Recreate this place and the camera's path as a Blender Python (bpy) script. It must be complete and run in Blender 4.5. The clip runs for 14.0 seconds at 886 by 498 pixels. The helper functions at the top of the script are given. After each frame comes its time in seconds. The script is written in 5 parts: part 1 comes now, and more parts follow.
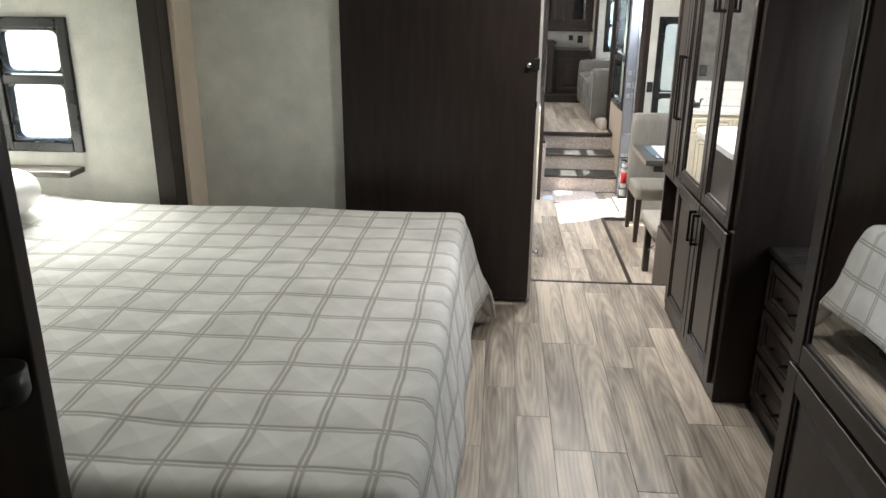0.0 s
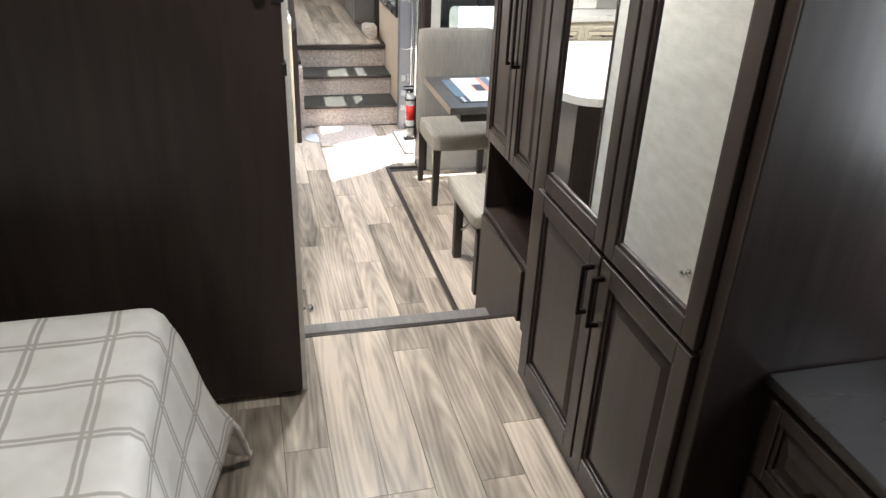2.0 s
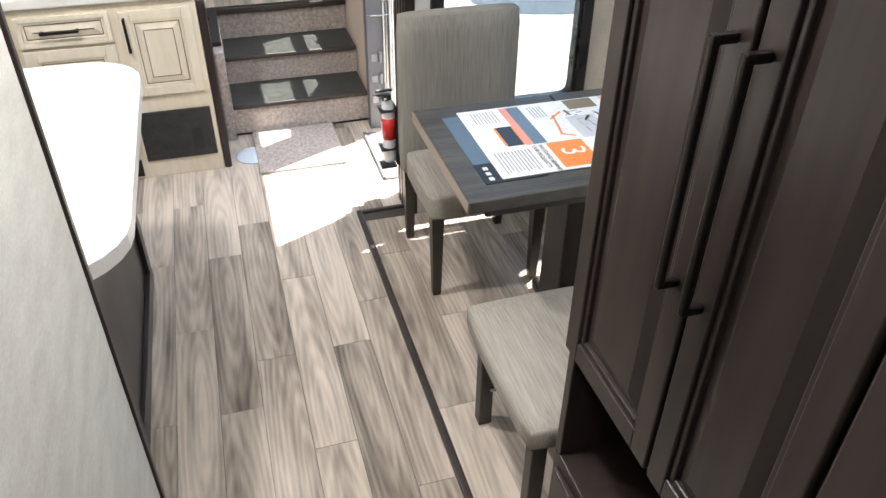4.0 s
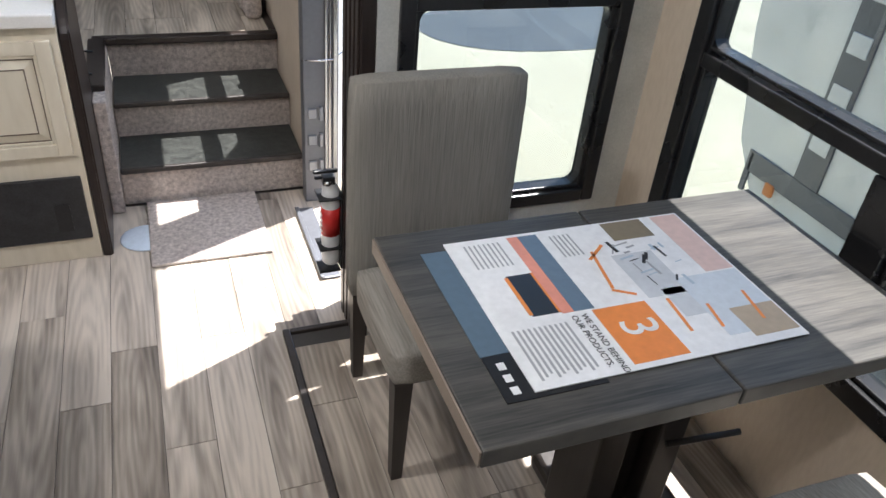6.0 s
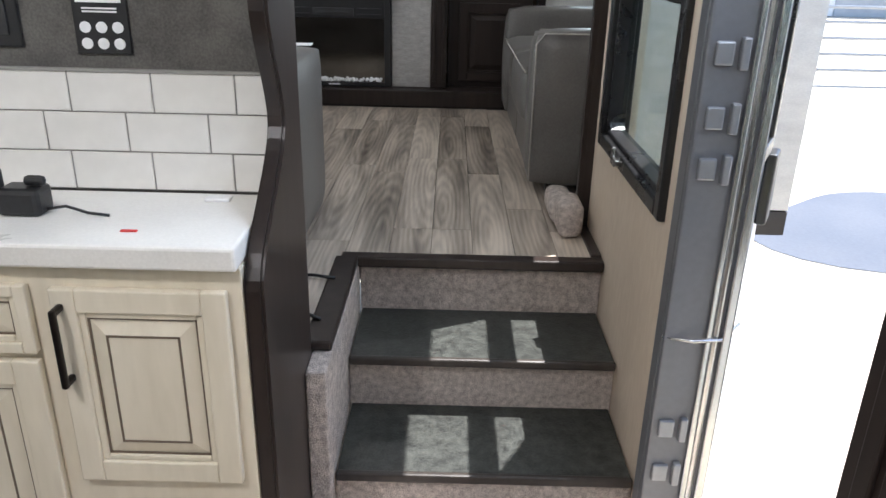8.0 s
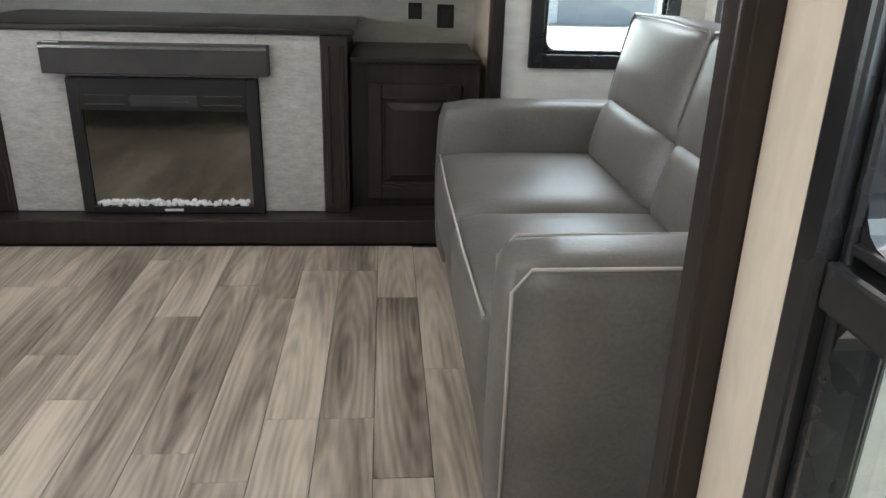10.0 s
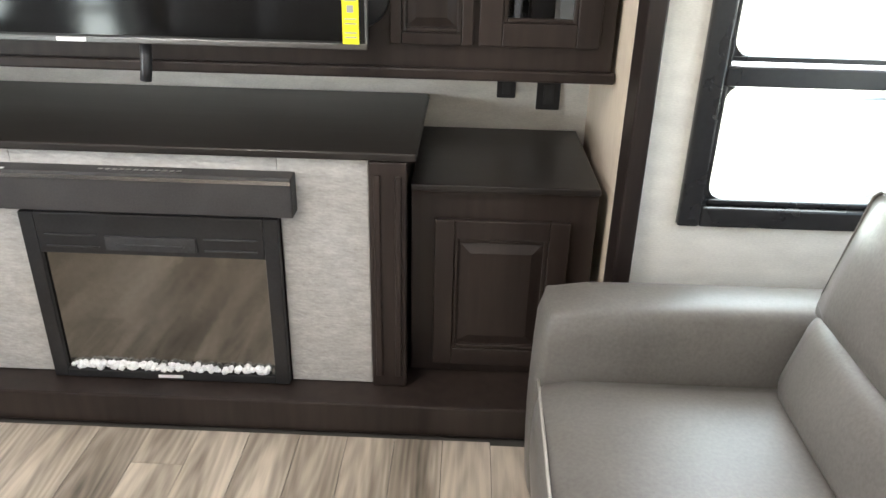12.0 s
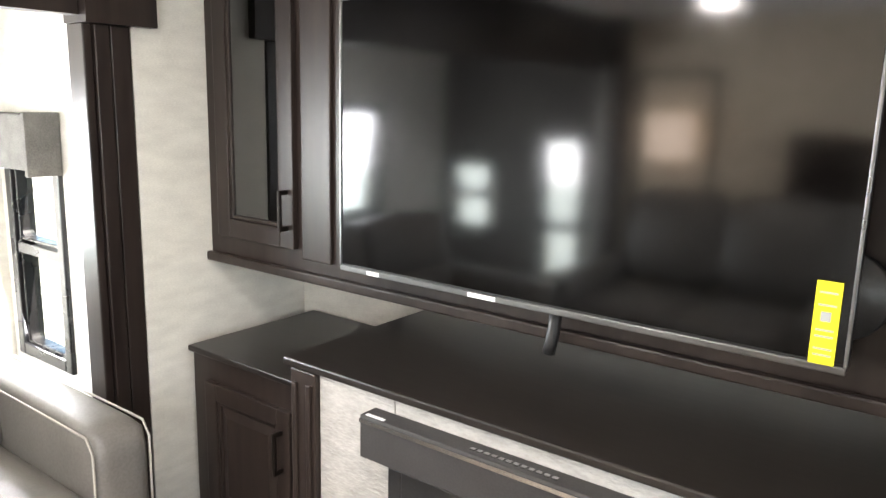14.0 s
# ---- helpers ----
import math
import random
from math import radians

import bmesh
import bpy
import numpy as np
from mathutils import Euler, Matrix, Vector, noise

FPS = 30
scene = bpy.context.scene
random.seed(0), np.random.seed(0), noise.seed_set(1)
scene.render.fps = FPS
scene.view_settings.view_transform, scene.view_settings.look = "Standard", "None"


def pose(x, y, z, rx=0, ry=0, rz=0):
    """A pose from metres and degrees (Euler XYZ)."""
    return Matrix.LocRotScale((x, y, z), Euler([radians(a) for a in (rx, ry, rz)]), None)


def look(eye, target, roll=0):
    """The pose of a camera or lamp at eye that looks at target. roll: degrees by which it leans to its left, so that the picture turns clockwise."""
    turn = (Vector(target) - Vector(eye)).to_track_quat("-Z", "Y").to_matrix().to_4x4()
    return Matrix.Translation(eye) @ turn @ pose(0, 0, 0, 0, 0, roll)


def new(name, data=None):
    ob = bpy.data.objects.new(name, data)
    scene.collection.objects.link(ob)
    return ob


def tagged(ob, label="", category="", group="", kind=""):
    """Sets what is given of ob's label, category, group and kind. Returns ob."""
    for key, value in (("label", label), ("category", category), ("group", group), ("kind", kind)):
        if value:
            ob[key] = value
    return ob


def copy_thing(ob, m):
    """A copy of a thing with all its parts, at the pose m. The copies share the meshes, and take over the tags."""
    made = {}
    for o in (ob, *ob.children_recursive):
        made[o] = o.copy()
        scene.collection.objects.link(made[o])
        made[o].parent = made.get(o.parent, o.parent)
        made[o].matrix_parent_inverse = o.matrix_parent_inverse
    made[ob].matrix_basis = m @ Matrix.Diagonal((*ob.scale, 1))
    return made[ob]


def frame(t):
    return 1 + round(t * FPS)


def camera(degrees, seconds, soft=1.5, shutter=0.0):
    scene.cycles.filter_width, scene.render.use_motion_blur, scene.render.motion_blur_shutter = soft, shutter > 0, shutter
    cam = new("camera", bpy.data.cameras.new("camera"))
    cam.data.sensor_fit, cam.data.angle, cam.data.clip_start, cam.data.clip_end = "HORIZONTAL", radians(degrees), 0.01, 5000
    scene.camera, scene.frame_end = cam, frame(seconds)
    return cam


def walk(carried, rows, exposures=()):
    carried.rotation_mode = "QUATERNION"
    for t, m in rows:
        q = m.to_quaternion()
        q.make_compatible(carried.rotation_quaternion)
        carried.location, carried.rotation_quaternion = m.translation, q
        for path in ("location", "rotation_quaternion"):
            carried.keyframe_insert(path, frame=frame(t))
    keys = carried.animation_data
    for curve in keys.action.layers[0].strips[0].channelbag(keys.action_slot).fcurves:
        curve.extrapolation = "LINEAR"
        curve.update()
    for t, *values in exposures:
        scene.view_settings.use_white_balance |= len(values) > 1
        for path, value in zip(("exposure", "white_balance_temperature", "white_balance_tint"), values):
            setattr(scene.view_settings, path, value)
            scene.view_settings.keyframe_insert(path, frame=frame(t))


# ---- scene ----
cam = camera(61.1, 14.0)
PATH = [
    (0, (2.056, 0.236, 2.005), (1.919, 2.121, 1.349), 0.5),
    (0.5, (1.89, 0.645, 1.929), (2.19, 2.523, 1.314), 3.5),
    (1, (2.02, 1.116, 1.955), (2.43, 2.956, 1.287), 2.7),
    (1.5, (2.03, 1.594, 1.930), (2.514, 3.384, 1.181), 2.7),
    (2, (2.155, 2.085, 1.965), (2.617, 3.797, 1.042), 2.6),
    (2.5, (2.265, 2.601, 1.982), (2.704, 4.285, 0.998), 1.8),
    (2.8, (2.275, 2.956, 1.986), (2.727, 4.621, 0.973), 1.5),
    (3, (2.29, 3.162, 2.000), (2.744, 4.81, 0.964), 0.9),
    (3.2, (2.355, 3.369, 1.985), (2.798, 5.003, 0.918), 0.0),
    (5.3, (2.684, 4.667, 1.85), (3.253, 6.13, 0.611), 4.3),
    (5.5, (2.71, 4.761, 1.806), (3.302, 6.238, 0.594), 4.6),
    (6, (2.74, 4.986, 1.73), (3.394, 6.51, 0.612), 5.6),
    (6.5, (2.799, 5.209, 1.59), (3.314, 6.88, 0.62), 4.6),
    (7, (2.758, 5.545, 1.49), (3.005, 7.33, 0.624), 1.3),
    (7.5, (2.818, 5.947, 1.453), (2.89, 7.783, 0.663), 1.5),
    (8, (2.816, 6.41, 1.408), (2.807, 8.266, 0.664), 1.3),
    (8.5, (2.826, 6.865, 1.394), (2.808, 8.741, 0.702), 1.3),
    (9, (2.891, 7.337, 1.427), (2.881, 9.235, 0.797), 1.3),
    (11.3, (2.937, 8.859, 1.72), (3.283, 10.625, 0.847), 2.6),
    (11.5, (2.929, 8.93, 1.726), (3.194, 10.717, 0.867), 2.3),
    (12, (2.931, 9.233, 1.906), (2.885, 11.038, 1.044), 1.4),
    (12.5, (2.917, 9.443, 1.938), (2.497, 11.195, 1.07), 1.1),
    (13, (2.842, 9.562, 1.89), (2.139, 11.249, 1.077), 1.1),
    (13.5, (2.876, 9.656, 1.959), (1.94, 11.335, 1.406), 0.6),
    (14, (2.856, 9.745, 1.987), (1.682, 11.316, 1.598), 1.4),
]
walk(cam, [(t, look(eye, target, roll)) for t, eye, target, roll in PATH], [(0, 2.7, 6350, 10), (1.0, 2.75, 6350, 11), (2.0, 2.75, 6350, 11), (3.0, 2.6, 6300, 11), (5.3, 1.7, 6150, 13), (6.5, 1.4, 6050, 13), (8.0, 1.65, 6050, 12), (9.0, 1.9, 6150, 11), (9.4, 2.0, 6200, 11), (11.3, 2.7, 6700, 12), (12.0, 3.1, 6600, 12), (12.5, 3.4, 6600, 12), (13.5, 3.55, 6700, 13), (14.0, 3.5, 6800, 13)])

# ---------------------------------------------------------------- world and light
SUN_DIR = Vector((0.9, 0.437, 2.6)).normalized()
world = bpy.data.worlds.new("daylight")
scene.world = world
world.use_nodes = True
wn = world.node_tree.nodes
sky = wn.new("ShaderNodeTexSky")
sky.sky_type = "NISHITA"
sky.sun_disc = False
sky.sun_elevation = math.asin(SUN_DIR.z)
sky.sun_rotation = math.atan2(SUN_DIR.x, SUN_DIR.y)
wn["Background"].inputs["Strength"].default_value = 0.15
world.node_tree.links.new(sky.outputs[0], wn["Background"].inputs["Color"])
sun_data = bpy.data.lights.new("sun", "SUN")
sun_data.energy, sun_data.angle, sun_data.color = 5.0, radians(0.5), (1.0, 0.95, 0.87)
sun = new("sun", sun_data)
sun.matrix_world = look(SUN_DIR * 30, (0, 0, 0))


def window_light(x, y, z, tx, ty, w, h, power, col=(0.93, 0.97, 1.0)):
    """The sky's light in a window's opening."""
    d = bpy.data.lights.new("window_light", "AREA")
    d.shape, d.size, d.size_y, d.energy, d.color = "RECTANGLE", w, h, power, col
    ob = new("window_light", d)
    ob.matrix_world = look((x, y, z), (x + tx, y + ty, z - 0.15))
    return ob


# sky light in the windows that show plain white
window_light(-0.25, 3.80, 1.53, 0, -1, 0.34, 0.56, 5, (0.97, 0.98, 0.90))
window_light(3.68, 2.83, 1.62, -1, 0, 0.42, 0.58, 1.2)
window_light(3.70, 10.93, 1.565, 0, -1, 0.44, 0.60, 2.5)
window_light(4.09, 10.10, 1.62, -1, 0, 1.1, 0.58, 0.9)
window_light(-0.16, 11.06, 1.38, 0, -1, 0.34, 0.80, 5)
window_light(-0.48, 9.70, 1.58, 1, 0, 1.6, 0.62, 12, (0.90, 0.95, 1.0))
window_light(3.43, 7.48, 1.86, -1, 0, 0.62, 0.55, 2.8, (0.84, 0.92, 1.0))
window_light(3.40, 8.38, 1.76, -1, 0, 0.60, 0.60, 4.2, (0.84, 0.92, 1.0))
window_light(0.52, 8.03, 1.23, 0, 1, 0.24, 1.02, 1.6)
window_light(-0.20, 8.03, 1.32, 0, 1, 0.28, 0.43, 0.9)


def ceiling_lamp(x, y, power):
    """A round ceiling light and its glow."""
    d = bpy.data.lights.new("ceiling_light", "AREA")
    d.shape, d.size, d.energy, d.color = "DISK", 0.16, power, (1.0, 0.965, 0.92)
    ob = new("ceiling_light", d)
    ob.matrix_world = look((x, y, 2.462), (x, y + 0.001, 0))
    return ob


LAMPS = [(2.5, 3.3, 2.2), (2.65, 5.1, 6), (1.9, 6.3, 9), (1.7, 8.9, 1.5), (1.5, 9.9, 1.2), (2.3, 10.3, 1.5)]
for lx, ly, lp in LAMPS:
    ceiling_lamp(lx, ly, lp)


# ---------------------------------------------------------------- materials
def shader(name):
    m = bpy.data.materials.new(name)
    m.use_nodes = True
    nt = m.node_tree
    return m, nt, nt.nodes["Principled BSDF"]


def node(nt, kind, **inputs):
    n = nt.nodes.new(kind)
    for k, v in inputs.items():
        n.inputs[k.replace("_", " ")].default_value = v
    return n


def ramp(nt, src, stops):
    r = nt.nodes.new("ShaderNodeValToRGB")
    e = r.color_ramp.elements
    while len(e) < len(stops):
        e.new(0.5)
    for i, (p, c) in enumerate(stops):
        e[i].position, e[i].color = p, (*c, 1)
    nt.links.new(src, r.inputs[0])
    return r.outputs[0]


def coords(nt, scale=(1, 1, 1), shift=False, kind="Object"):
    tc = nt.nodes.new("ShaderNodeTexCoord")
    mp = nt.nodes.new("ShaderNodeMapping")
    mp.inputs["Scale"].default_value = scale
    nt.links.new(tc.outputs[kind], mp.inputs[0])
    if shift:
        oi = nt.nodes.new("ShaderNodeObjectInfo")
        mul = nt.nodes.new("ShaderNodeMath")
        mul.operation = "MULTIPLY"
        mul.inputs[1].default_value = 37.0
        nt.links.new(oi.outputs["Random"], mul.inputs[0])
        cb = nt.nodes.new("ShaderNodeCombineXYZ")
        nt.links.new(mul.outputs[0], cb.inputs[0])
        nt.links.new(mul.outputs[0], cb.inputs[1])
        nt.links.new(cb.outputs[0], mp.inputs["Location"])
    return mp.outputs[0]


def mottled(name, a, b, rough=0.5, scale=6.0, fine=90.0, bump=0.1, stretch=(1, 1, 1), metal=0.0, dist=0.004, detail=4.0, rvar=0.08):
    """A surface of two near colours with broad variation, fine grain and light relief."""
    m, nt, p = shader(name)
    v = coords(nt, stretch)
    n1 = node(nt, "ShaderNodeTexNoise", Scale=scale, Detail=detail)
    n2 = node(nt, "ShaderNodeTexNoise", Scale=fine, Detail=3.0)
    nt.links.new(v, n1.inputs["Vector"])
    nt.links.new(v, n2.inputs["Vector"])
    mx = nt.nodes.new("ShaderNodeMath")
    mx.operation = "MULTIPLY_ADD"
    mx.inputs[1].default_value = 0.45
    nt.links.new(n2.outputs[0], mx.inputs[0])
    half = nt.nodes.new("ShaderNodeMath")
    half.operation = "MULTIPLY"
    half.inputs[1].default_value = 0.6
    nt.links.new(n1.outputs[0], half.inputs[0])
    nt.links.new(half.outputs[0], mx.inputs[2])
    nt.links.new(ramp(nt, mx.outputs[0], [(0.36, a), (0.68, b)]), p.inputs["Base Color"])
    p.inputs["Metallic"].default_value = metal
    rr = nt.nodes.new("ShaderNodeMapRange")
    rr.inputs["To Min"].default_value, rr.inputs["To Max"].default_value = max(rough - rvar, 0.02), min(rough + rvar, 1)
    nt.links.new(n1.outputs[0], rr.inputs[0])
    nt.links.new(rr.outputs[0], p.inputs["Roughness"])
    if bump:
        bp = node(nt, "ShaderNodeBump", Strength=bump, Distance=dist)
        nt.links.new(n2.outputs[0], bp.inputs["Height"])
        nt.links.new(bp.outputs[0], p.inputs["Normal"])
    return m


def dull(m, level):
    """A weaker sheen for an open-pored or matt surface."""
    m.node_tree.nodes["Principled BSDF"].inputs["Specular IOR Level"].default_value = level
    return m


def plank_material(name, dark, mid, light, rough=0.36):
    """Weathered grey oak plank: long streaks, cathedral rings, a tone for each plank."""
    m, nt, p = shader(name)
    v = coords(nt, (1, 1, 1), True)
    grain = node(nt, "ShaderNodeTexNoise", Scale=1.0, Detail=6.0, Roughness=0.62)
    mp = nt.nodes.new("ShaderNodeMapping")
    mp.inputs["Scale"].default_value = (30, 1.5, 1)
    nt.links.new(v, mp.inputs[0])
    nt.links.new(mp.outputs[0], grain.inputs["Vector"])
    rings = node(nt, "ShaderNodeTexWave", Scale=1.0, Distortion=5.0, Detail=3.5)
    rings.wave_type, rings.rings_direction, rings.wave_profile = "RINGS", "Z", "SIN"
    rings.inputs["Detail Scale"].default_value = 1.1
    local = coords(nt, (19.0, 1.9, 1))
    info = nt.nodes.new("ShaderNodeObjectInfo")
    spot = nt.nodes.new("ShaderNodeVectorMath")
    spot.operation = "MULTIPLY_ADD"
    jump = nt.nodes.new("ShaderNodeTexWhiteNoise")
    jump.noise_dimensions = "1D"
    nt.links.new(info.outputs["Random"], jump.inputs["W"])
    spot.inputs[1].default_value = (2.2, 1.6, 5.0)
    nt.links.new(jump.outputs["Color"], spot.inputs[0])
    nt.links.new(local, spot.inputs[2])
    off = nt.nodes.new("ShaderNodeVectorMath")
    off.inputs[1].default_value = (-1.1, -0.8, 0)
    nt.links.new(spot.outputs[0], off.inputs[0])
    nt.links.new(off.outputs[0], rings.inputs["Vector"])
    blotch = node(nt, "ShaderNodeTexNoise", Scale=1.0, Detail=3.0)
    mp3 = nt.nodes.new("ShaderNodeMapping")
    mp3.inputs["Scale"].default_value = (13, 1.7, 1)
    nt.links.new(v, mp3.inputs[0])
    nt.links.new(mp3.outputs[0], blotch.inputs["Vector"])

    def mad(a, k, b):
        q = nt.nodes.new("ShaderNodeMath")
        q.operation = "MULTIPLY_ADD"
        q.inputs[1].default_value = k
        nt.links.new(a, q.inputs[0])
        if isinstance(b, float):
            q.inputs[2].default_value = b
        else:
            nt.links.new(b, q.inputs[2])
        return q.outputs[0]

    oi = nt.nodes.new("ShaderNodeObjectInfo")
    s = mad(grain.outputs[0], 0.62, -0.11)
    s = mad(rings.outputs[0], 0.10, s)
    s = mad(blotch.outputs[0], 0.80, s)
    s = mad(oi.outputs["Random"], 0.27, s)
    nt.links.new(ramp(nt, s, [(0.42, dark), (0.68, mid), (1.0, light)]), p.inputs["Base Color"])
    rr = nt.nodes.new("ShaderNodeMapRange")
    rr.inputs["To Min"].default_value, rr.inputs["To Max"].default_value = rough - 0.1, rough + 0.14
    nt.links.new(blotch.outputs[0], rr.inputs[0])
    nt.links.new(rr.outputs[0], p.inputs["Roughness"])
    bp = node(nt, "ShaderNodeBump", Strength=0.12, Distance=0.002)
    nt.links.new(grain.outputs[0], bp.inputs["Height"])
    nt.links.new(bp.outputs[0], p.inputs["Normal"])
    return m


def quilt_material():
    """White bedspread with a stitched check of thin paired grey lines."""
    m, nt, p = shader("quilted_cotton")
    tc = nt.nodes.new("ShaderNodeTexCoord")
    uv = tc.outputs["UV"]
    sep = nt.nodes.new("ShaderNodeSeparateXYZ")
    warp = node(nt, "ShaderNodeTexNoise", Scale=5.0, Detail=2.0)
    nt.links.new(uv, warp.inputs["Vector"])
    mixv = nt.nodes.new("ShaderNodeVectorMath")
    mixv.operation = "MULTIPLY_ADD"
    mixv.inputs[1].default_value = (0.02, 0.02, 0)
    nt.links.new(warp.outputs["Color"], mixv.inputs[0])
    nt.links.new(uv, mixv.inputs[2])
    nt.links.new(mixv.outputs[0], sep.inputs[0])

    def lines(src, period, width):
        a = nt.nodes.new("ShaderNodeMath")
        a.operation = "PINGPONG"
        a.inputs[1].default_value = period / 2
        nt.links.new(src, a.inputs[0])
        b = nt.nodes.new("ShaderNodeMath")
        b.operation = "SUBTRACT"
        b.inputs[1].default_value = width * 1.2
        nt.links.new(a.outputs[0], b.inputs[0])
        ab = nt.nodes.new("ShaderNodeMath")
        ab.operation = "ABSOLUTE"
        nt.links.new(b.outputs[0], ab.inputs[0])
        c = nt.nodes.new("ShaderNodeMapRange")
        c.inputs["From Min"].default_value, c.inputs["From Max"].default_value = width * 0.5, width
        c.inputs["To Min"].default_value, c.inputs["To Max"].default_value = 1, 0
        nt.links.new(ab.outputs[0], c.inputs[0])
        return c.outputs[0], a.outputs[0]

    lx, px = lines(sep.outputs[0], 0.165, 0.0062)
    ly, py = lines(sep.outputs[1], 0.165, 0.0062)
    mxm = nt.nodes.new("ShaderNodeMath")
    mxm.operation = "MAXIMUM"
    nt.links.new(lx, mxm.inputs[0])
    nt.links.new(ly, mxm.inputs[1])
    soft = node(nt, "ShaderNodeTexNoise", Scale=7.0, Detail=4.0)
    nt.links.new(uv, soft.inputs["Vector"])
    base = ramp(nt, soft.outputs[0], [(0.3, (0.60, 0.59, 0.56)), (0.7, (0.76, 0.75, 0.72))])
    mc = nt.nodes.new("ShaderNodeMix")
    mc.data_type = "RGBA"
    fac = nt.nodes.new("ShaderNodeMath")
    fac.operation = "MULTIPLY"
    fac.inputs[1].default_value = 0.62
    nt.links.new(mxm.outputs[0], fac.inputs[0])
    nt.links.new(fac.outputs[0], mc.inputs["Factor"])
    nt.links.new(base, mc.inputs["A"])
    mc.inputs["B"].default_value = (0.24, 0.22, 0.19, 1)
    nt.links.new(mc.outputs["Result"], p.inputs["Base Color"])
    p.inputs["Roughness"].default_value = 0.9
    mn = nt.nodes.new("ShaderNodeMath")
    mn.operation = "MINIMUM"
    nt.links.new(px, mn.inputs[0])
    nt.links.new(py, mn.inputs[1])
    ad = nt.nodes.new("ShaderNodeMath")
    ad.operation = "MULTIPLY_ADD"
    ad.inputs[1].default_value = 0.02
    nt.links.new(soft.outputs[0], ad.inputs[0])
    nt.links.new(mn.outputs[0], ad.inputs[2])
    bp = node(nt, "ShaderNodeBump", Strength=0.32, Distance=0.25)
    nt.links.new(ad.outputs[0], bp.inputs["Height"])
    nt.links.new(bp.outputs[0], p.inputs["Normal"])
    return m


def glass_material(name, tint, gloss, rough=0.0):
    m = bpy.data.materials.new(name)
    m.use_nodes = True
    nt = m.node_tree
    nt.nodes.remove(nt.nodes["Principled BSDF"])
    t = nt.nodes.new("ShaderNodeBsdfTransparent")
    t.inputs[0].default_value = (*tint, 1)
    g = nt.nodes.new("ShaderNodeBsdfGlossy")
    g.inputs["Roughness"].default_value = rough
    mx = nt.nodes.new("ShaderNodeMixShader")
    mx.inputs[0].default_value = gloss
    nt.links.new(t.outputs[0], mx.inputs[1])
    nt.links.new(g.outputs[0], mx.inputs[2])
    nt.links.new(mx.outputs[0], nt.nodes["Material Output"].inputs[0])
    return m


def plain(name, col, rough=0.5, metal=0.0):
    return mottled(name, tuple(c * 0.9 for c in col), tuple(min(c * 1.08, 1) for c in col), rough, 4.0, 60.0, 0.03, metal=metal)


M_PLANK = plank_material("grey_oak_plank", (0.07, 0.057, 0.046), (0.285, 0.24, 0.195), (0.60, 0.52, 0.43))
M_GAP = plain("floor_joint", (0.05, 0.045, 0.04), 0.8)
M_DARK = dull(mottled("espresso_wood", (0.013, 0.009, 0.008), (0.036, 0.026, 0.022), 0.34, 3.0, 34.0, 0.06, (1, 1, 0.09), dist=0.002), 0.36)
M_DARKV = mottled("espresso_laminate_top", (0.012, 0.010, 0.009), (0.022, 0.018, 0.016), 0.3, 5.0, 50.0, 0.03, (0.2, 1, 1))
M_WALL = mottled("grey_linen_wallpaper", (0.50, 0.50, 0.46), (0.64, 0.63, 0.58), 0.8, 8.0, 160.0, 0.2, (1, 1, 1), dist=0.002)
M_WALLP = mottled("pale_textured_wallpaper", (0.60, 0.58, 0.53), (0.76, 0.74, 0.68), 0.8, 9.0, 120.0, 0.25, (1, 1, 3), dist=0.002)
M_TAN = mottled("cream_wall_panel", (0.60, 0.50, 0.39), (0.70, 0.60, 0.48), 0.55, 3.0, 70.0, 0.05, (1, 1, 0.3))
M_FELT = mottled("grey_fabric_panel", (0.07, 0.066, 0.062), (0.15, 0.142, 0.13), 0.95, 12.0, 190.0, 0.4, dist=0.003)
M_CEIL = mottled("white_ceiling_vinyl", (0.68, 0.67, 0.64), (0.78, 0.77, 0.74), 0.7, 2.0, 90.0, 0.1)
M_CREAM = mottled("cream_painted_wood", (0.62, 0.555, 0.43), (0.74, 0.67, 0.54), 0.42, 3.0, 40.0, 0.03, (1, 1, 0.2))
M_GLAZE = plain("brown_glaze_line", (0.16, 0.12, 0.085), 0.6)
M_TILE = mottled("white_glazed_tile", (0.68, 0.66, 0.62), (0.78, 0.76, 0.72), 0.22, 3.0, 20.0, 0.02)
M_GROUT = plain("grey_grout", (0.30, 0.29, 0.27), 0.9)
M_TOP = mottled("white_solid_counter", (0.70, 0.68, 0.64), (0.80, 0.78, 0.74), 0.3, 6.0, 200.0, 0.02)
M_CARPET = mottled("beige_grey_carpet", (0.38, 0.32, 0.285), (0.80, 0.71, 0.64), 0.98, 60.0, 260.0, 1.0, dist=0.012)
M_RUBBER = mottled("black_tread_vinyl", (0.016, 0.016, 0.017), (0.034, 0.034, 0.036), 0.5, 20.0, 140.0, 0.2, dist=0.002)
M_TREAD = mottled("dark_speckled_tread_vinyl", (0.014, 0.0145, 0.014), (0.058, 0.062, 0.055), 0.38, 30.0, 160.0, 0.35, dist=0.003)
M_BLACK = mottled("black_plastic", (0.010, 0.010, 0.011), (0.020, 0.020, 0.021), 0.38, 8.0, 120.0, 0.05)
M_FRAME = mottled("black_window_frame", (0.008, 0.008, 0.009), (0.018, 0.018, 0.019), 0.28, 6.0, 90.0, 0.04)
M_HANDLE = plain("oil_rubbed_bronze", (0.02, 0.016, 0.014), 0.35, 0.7)
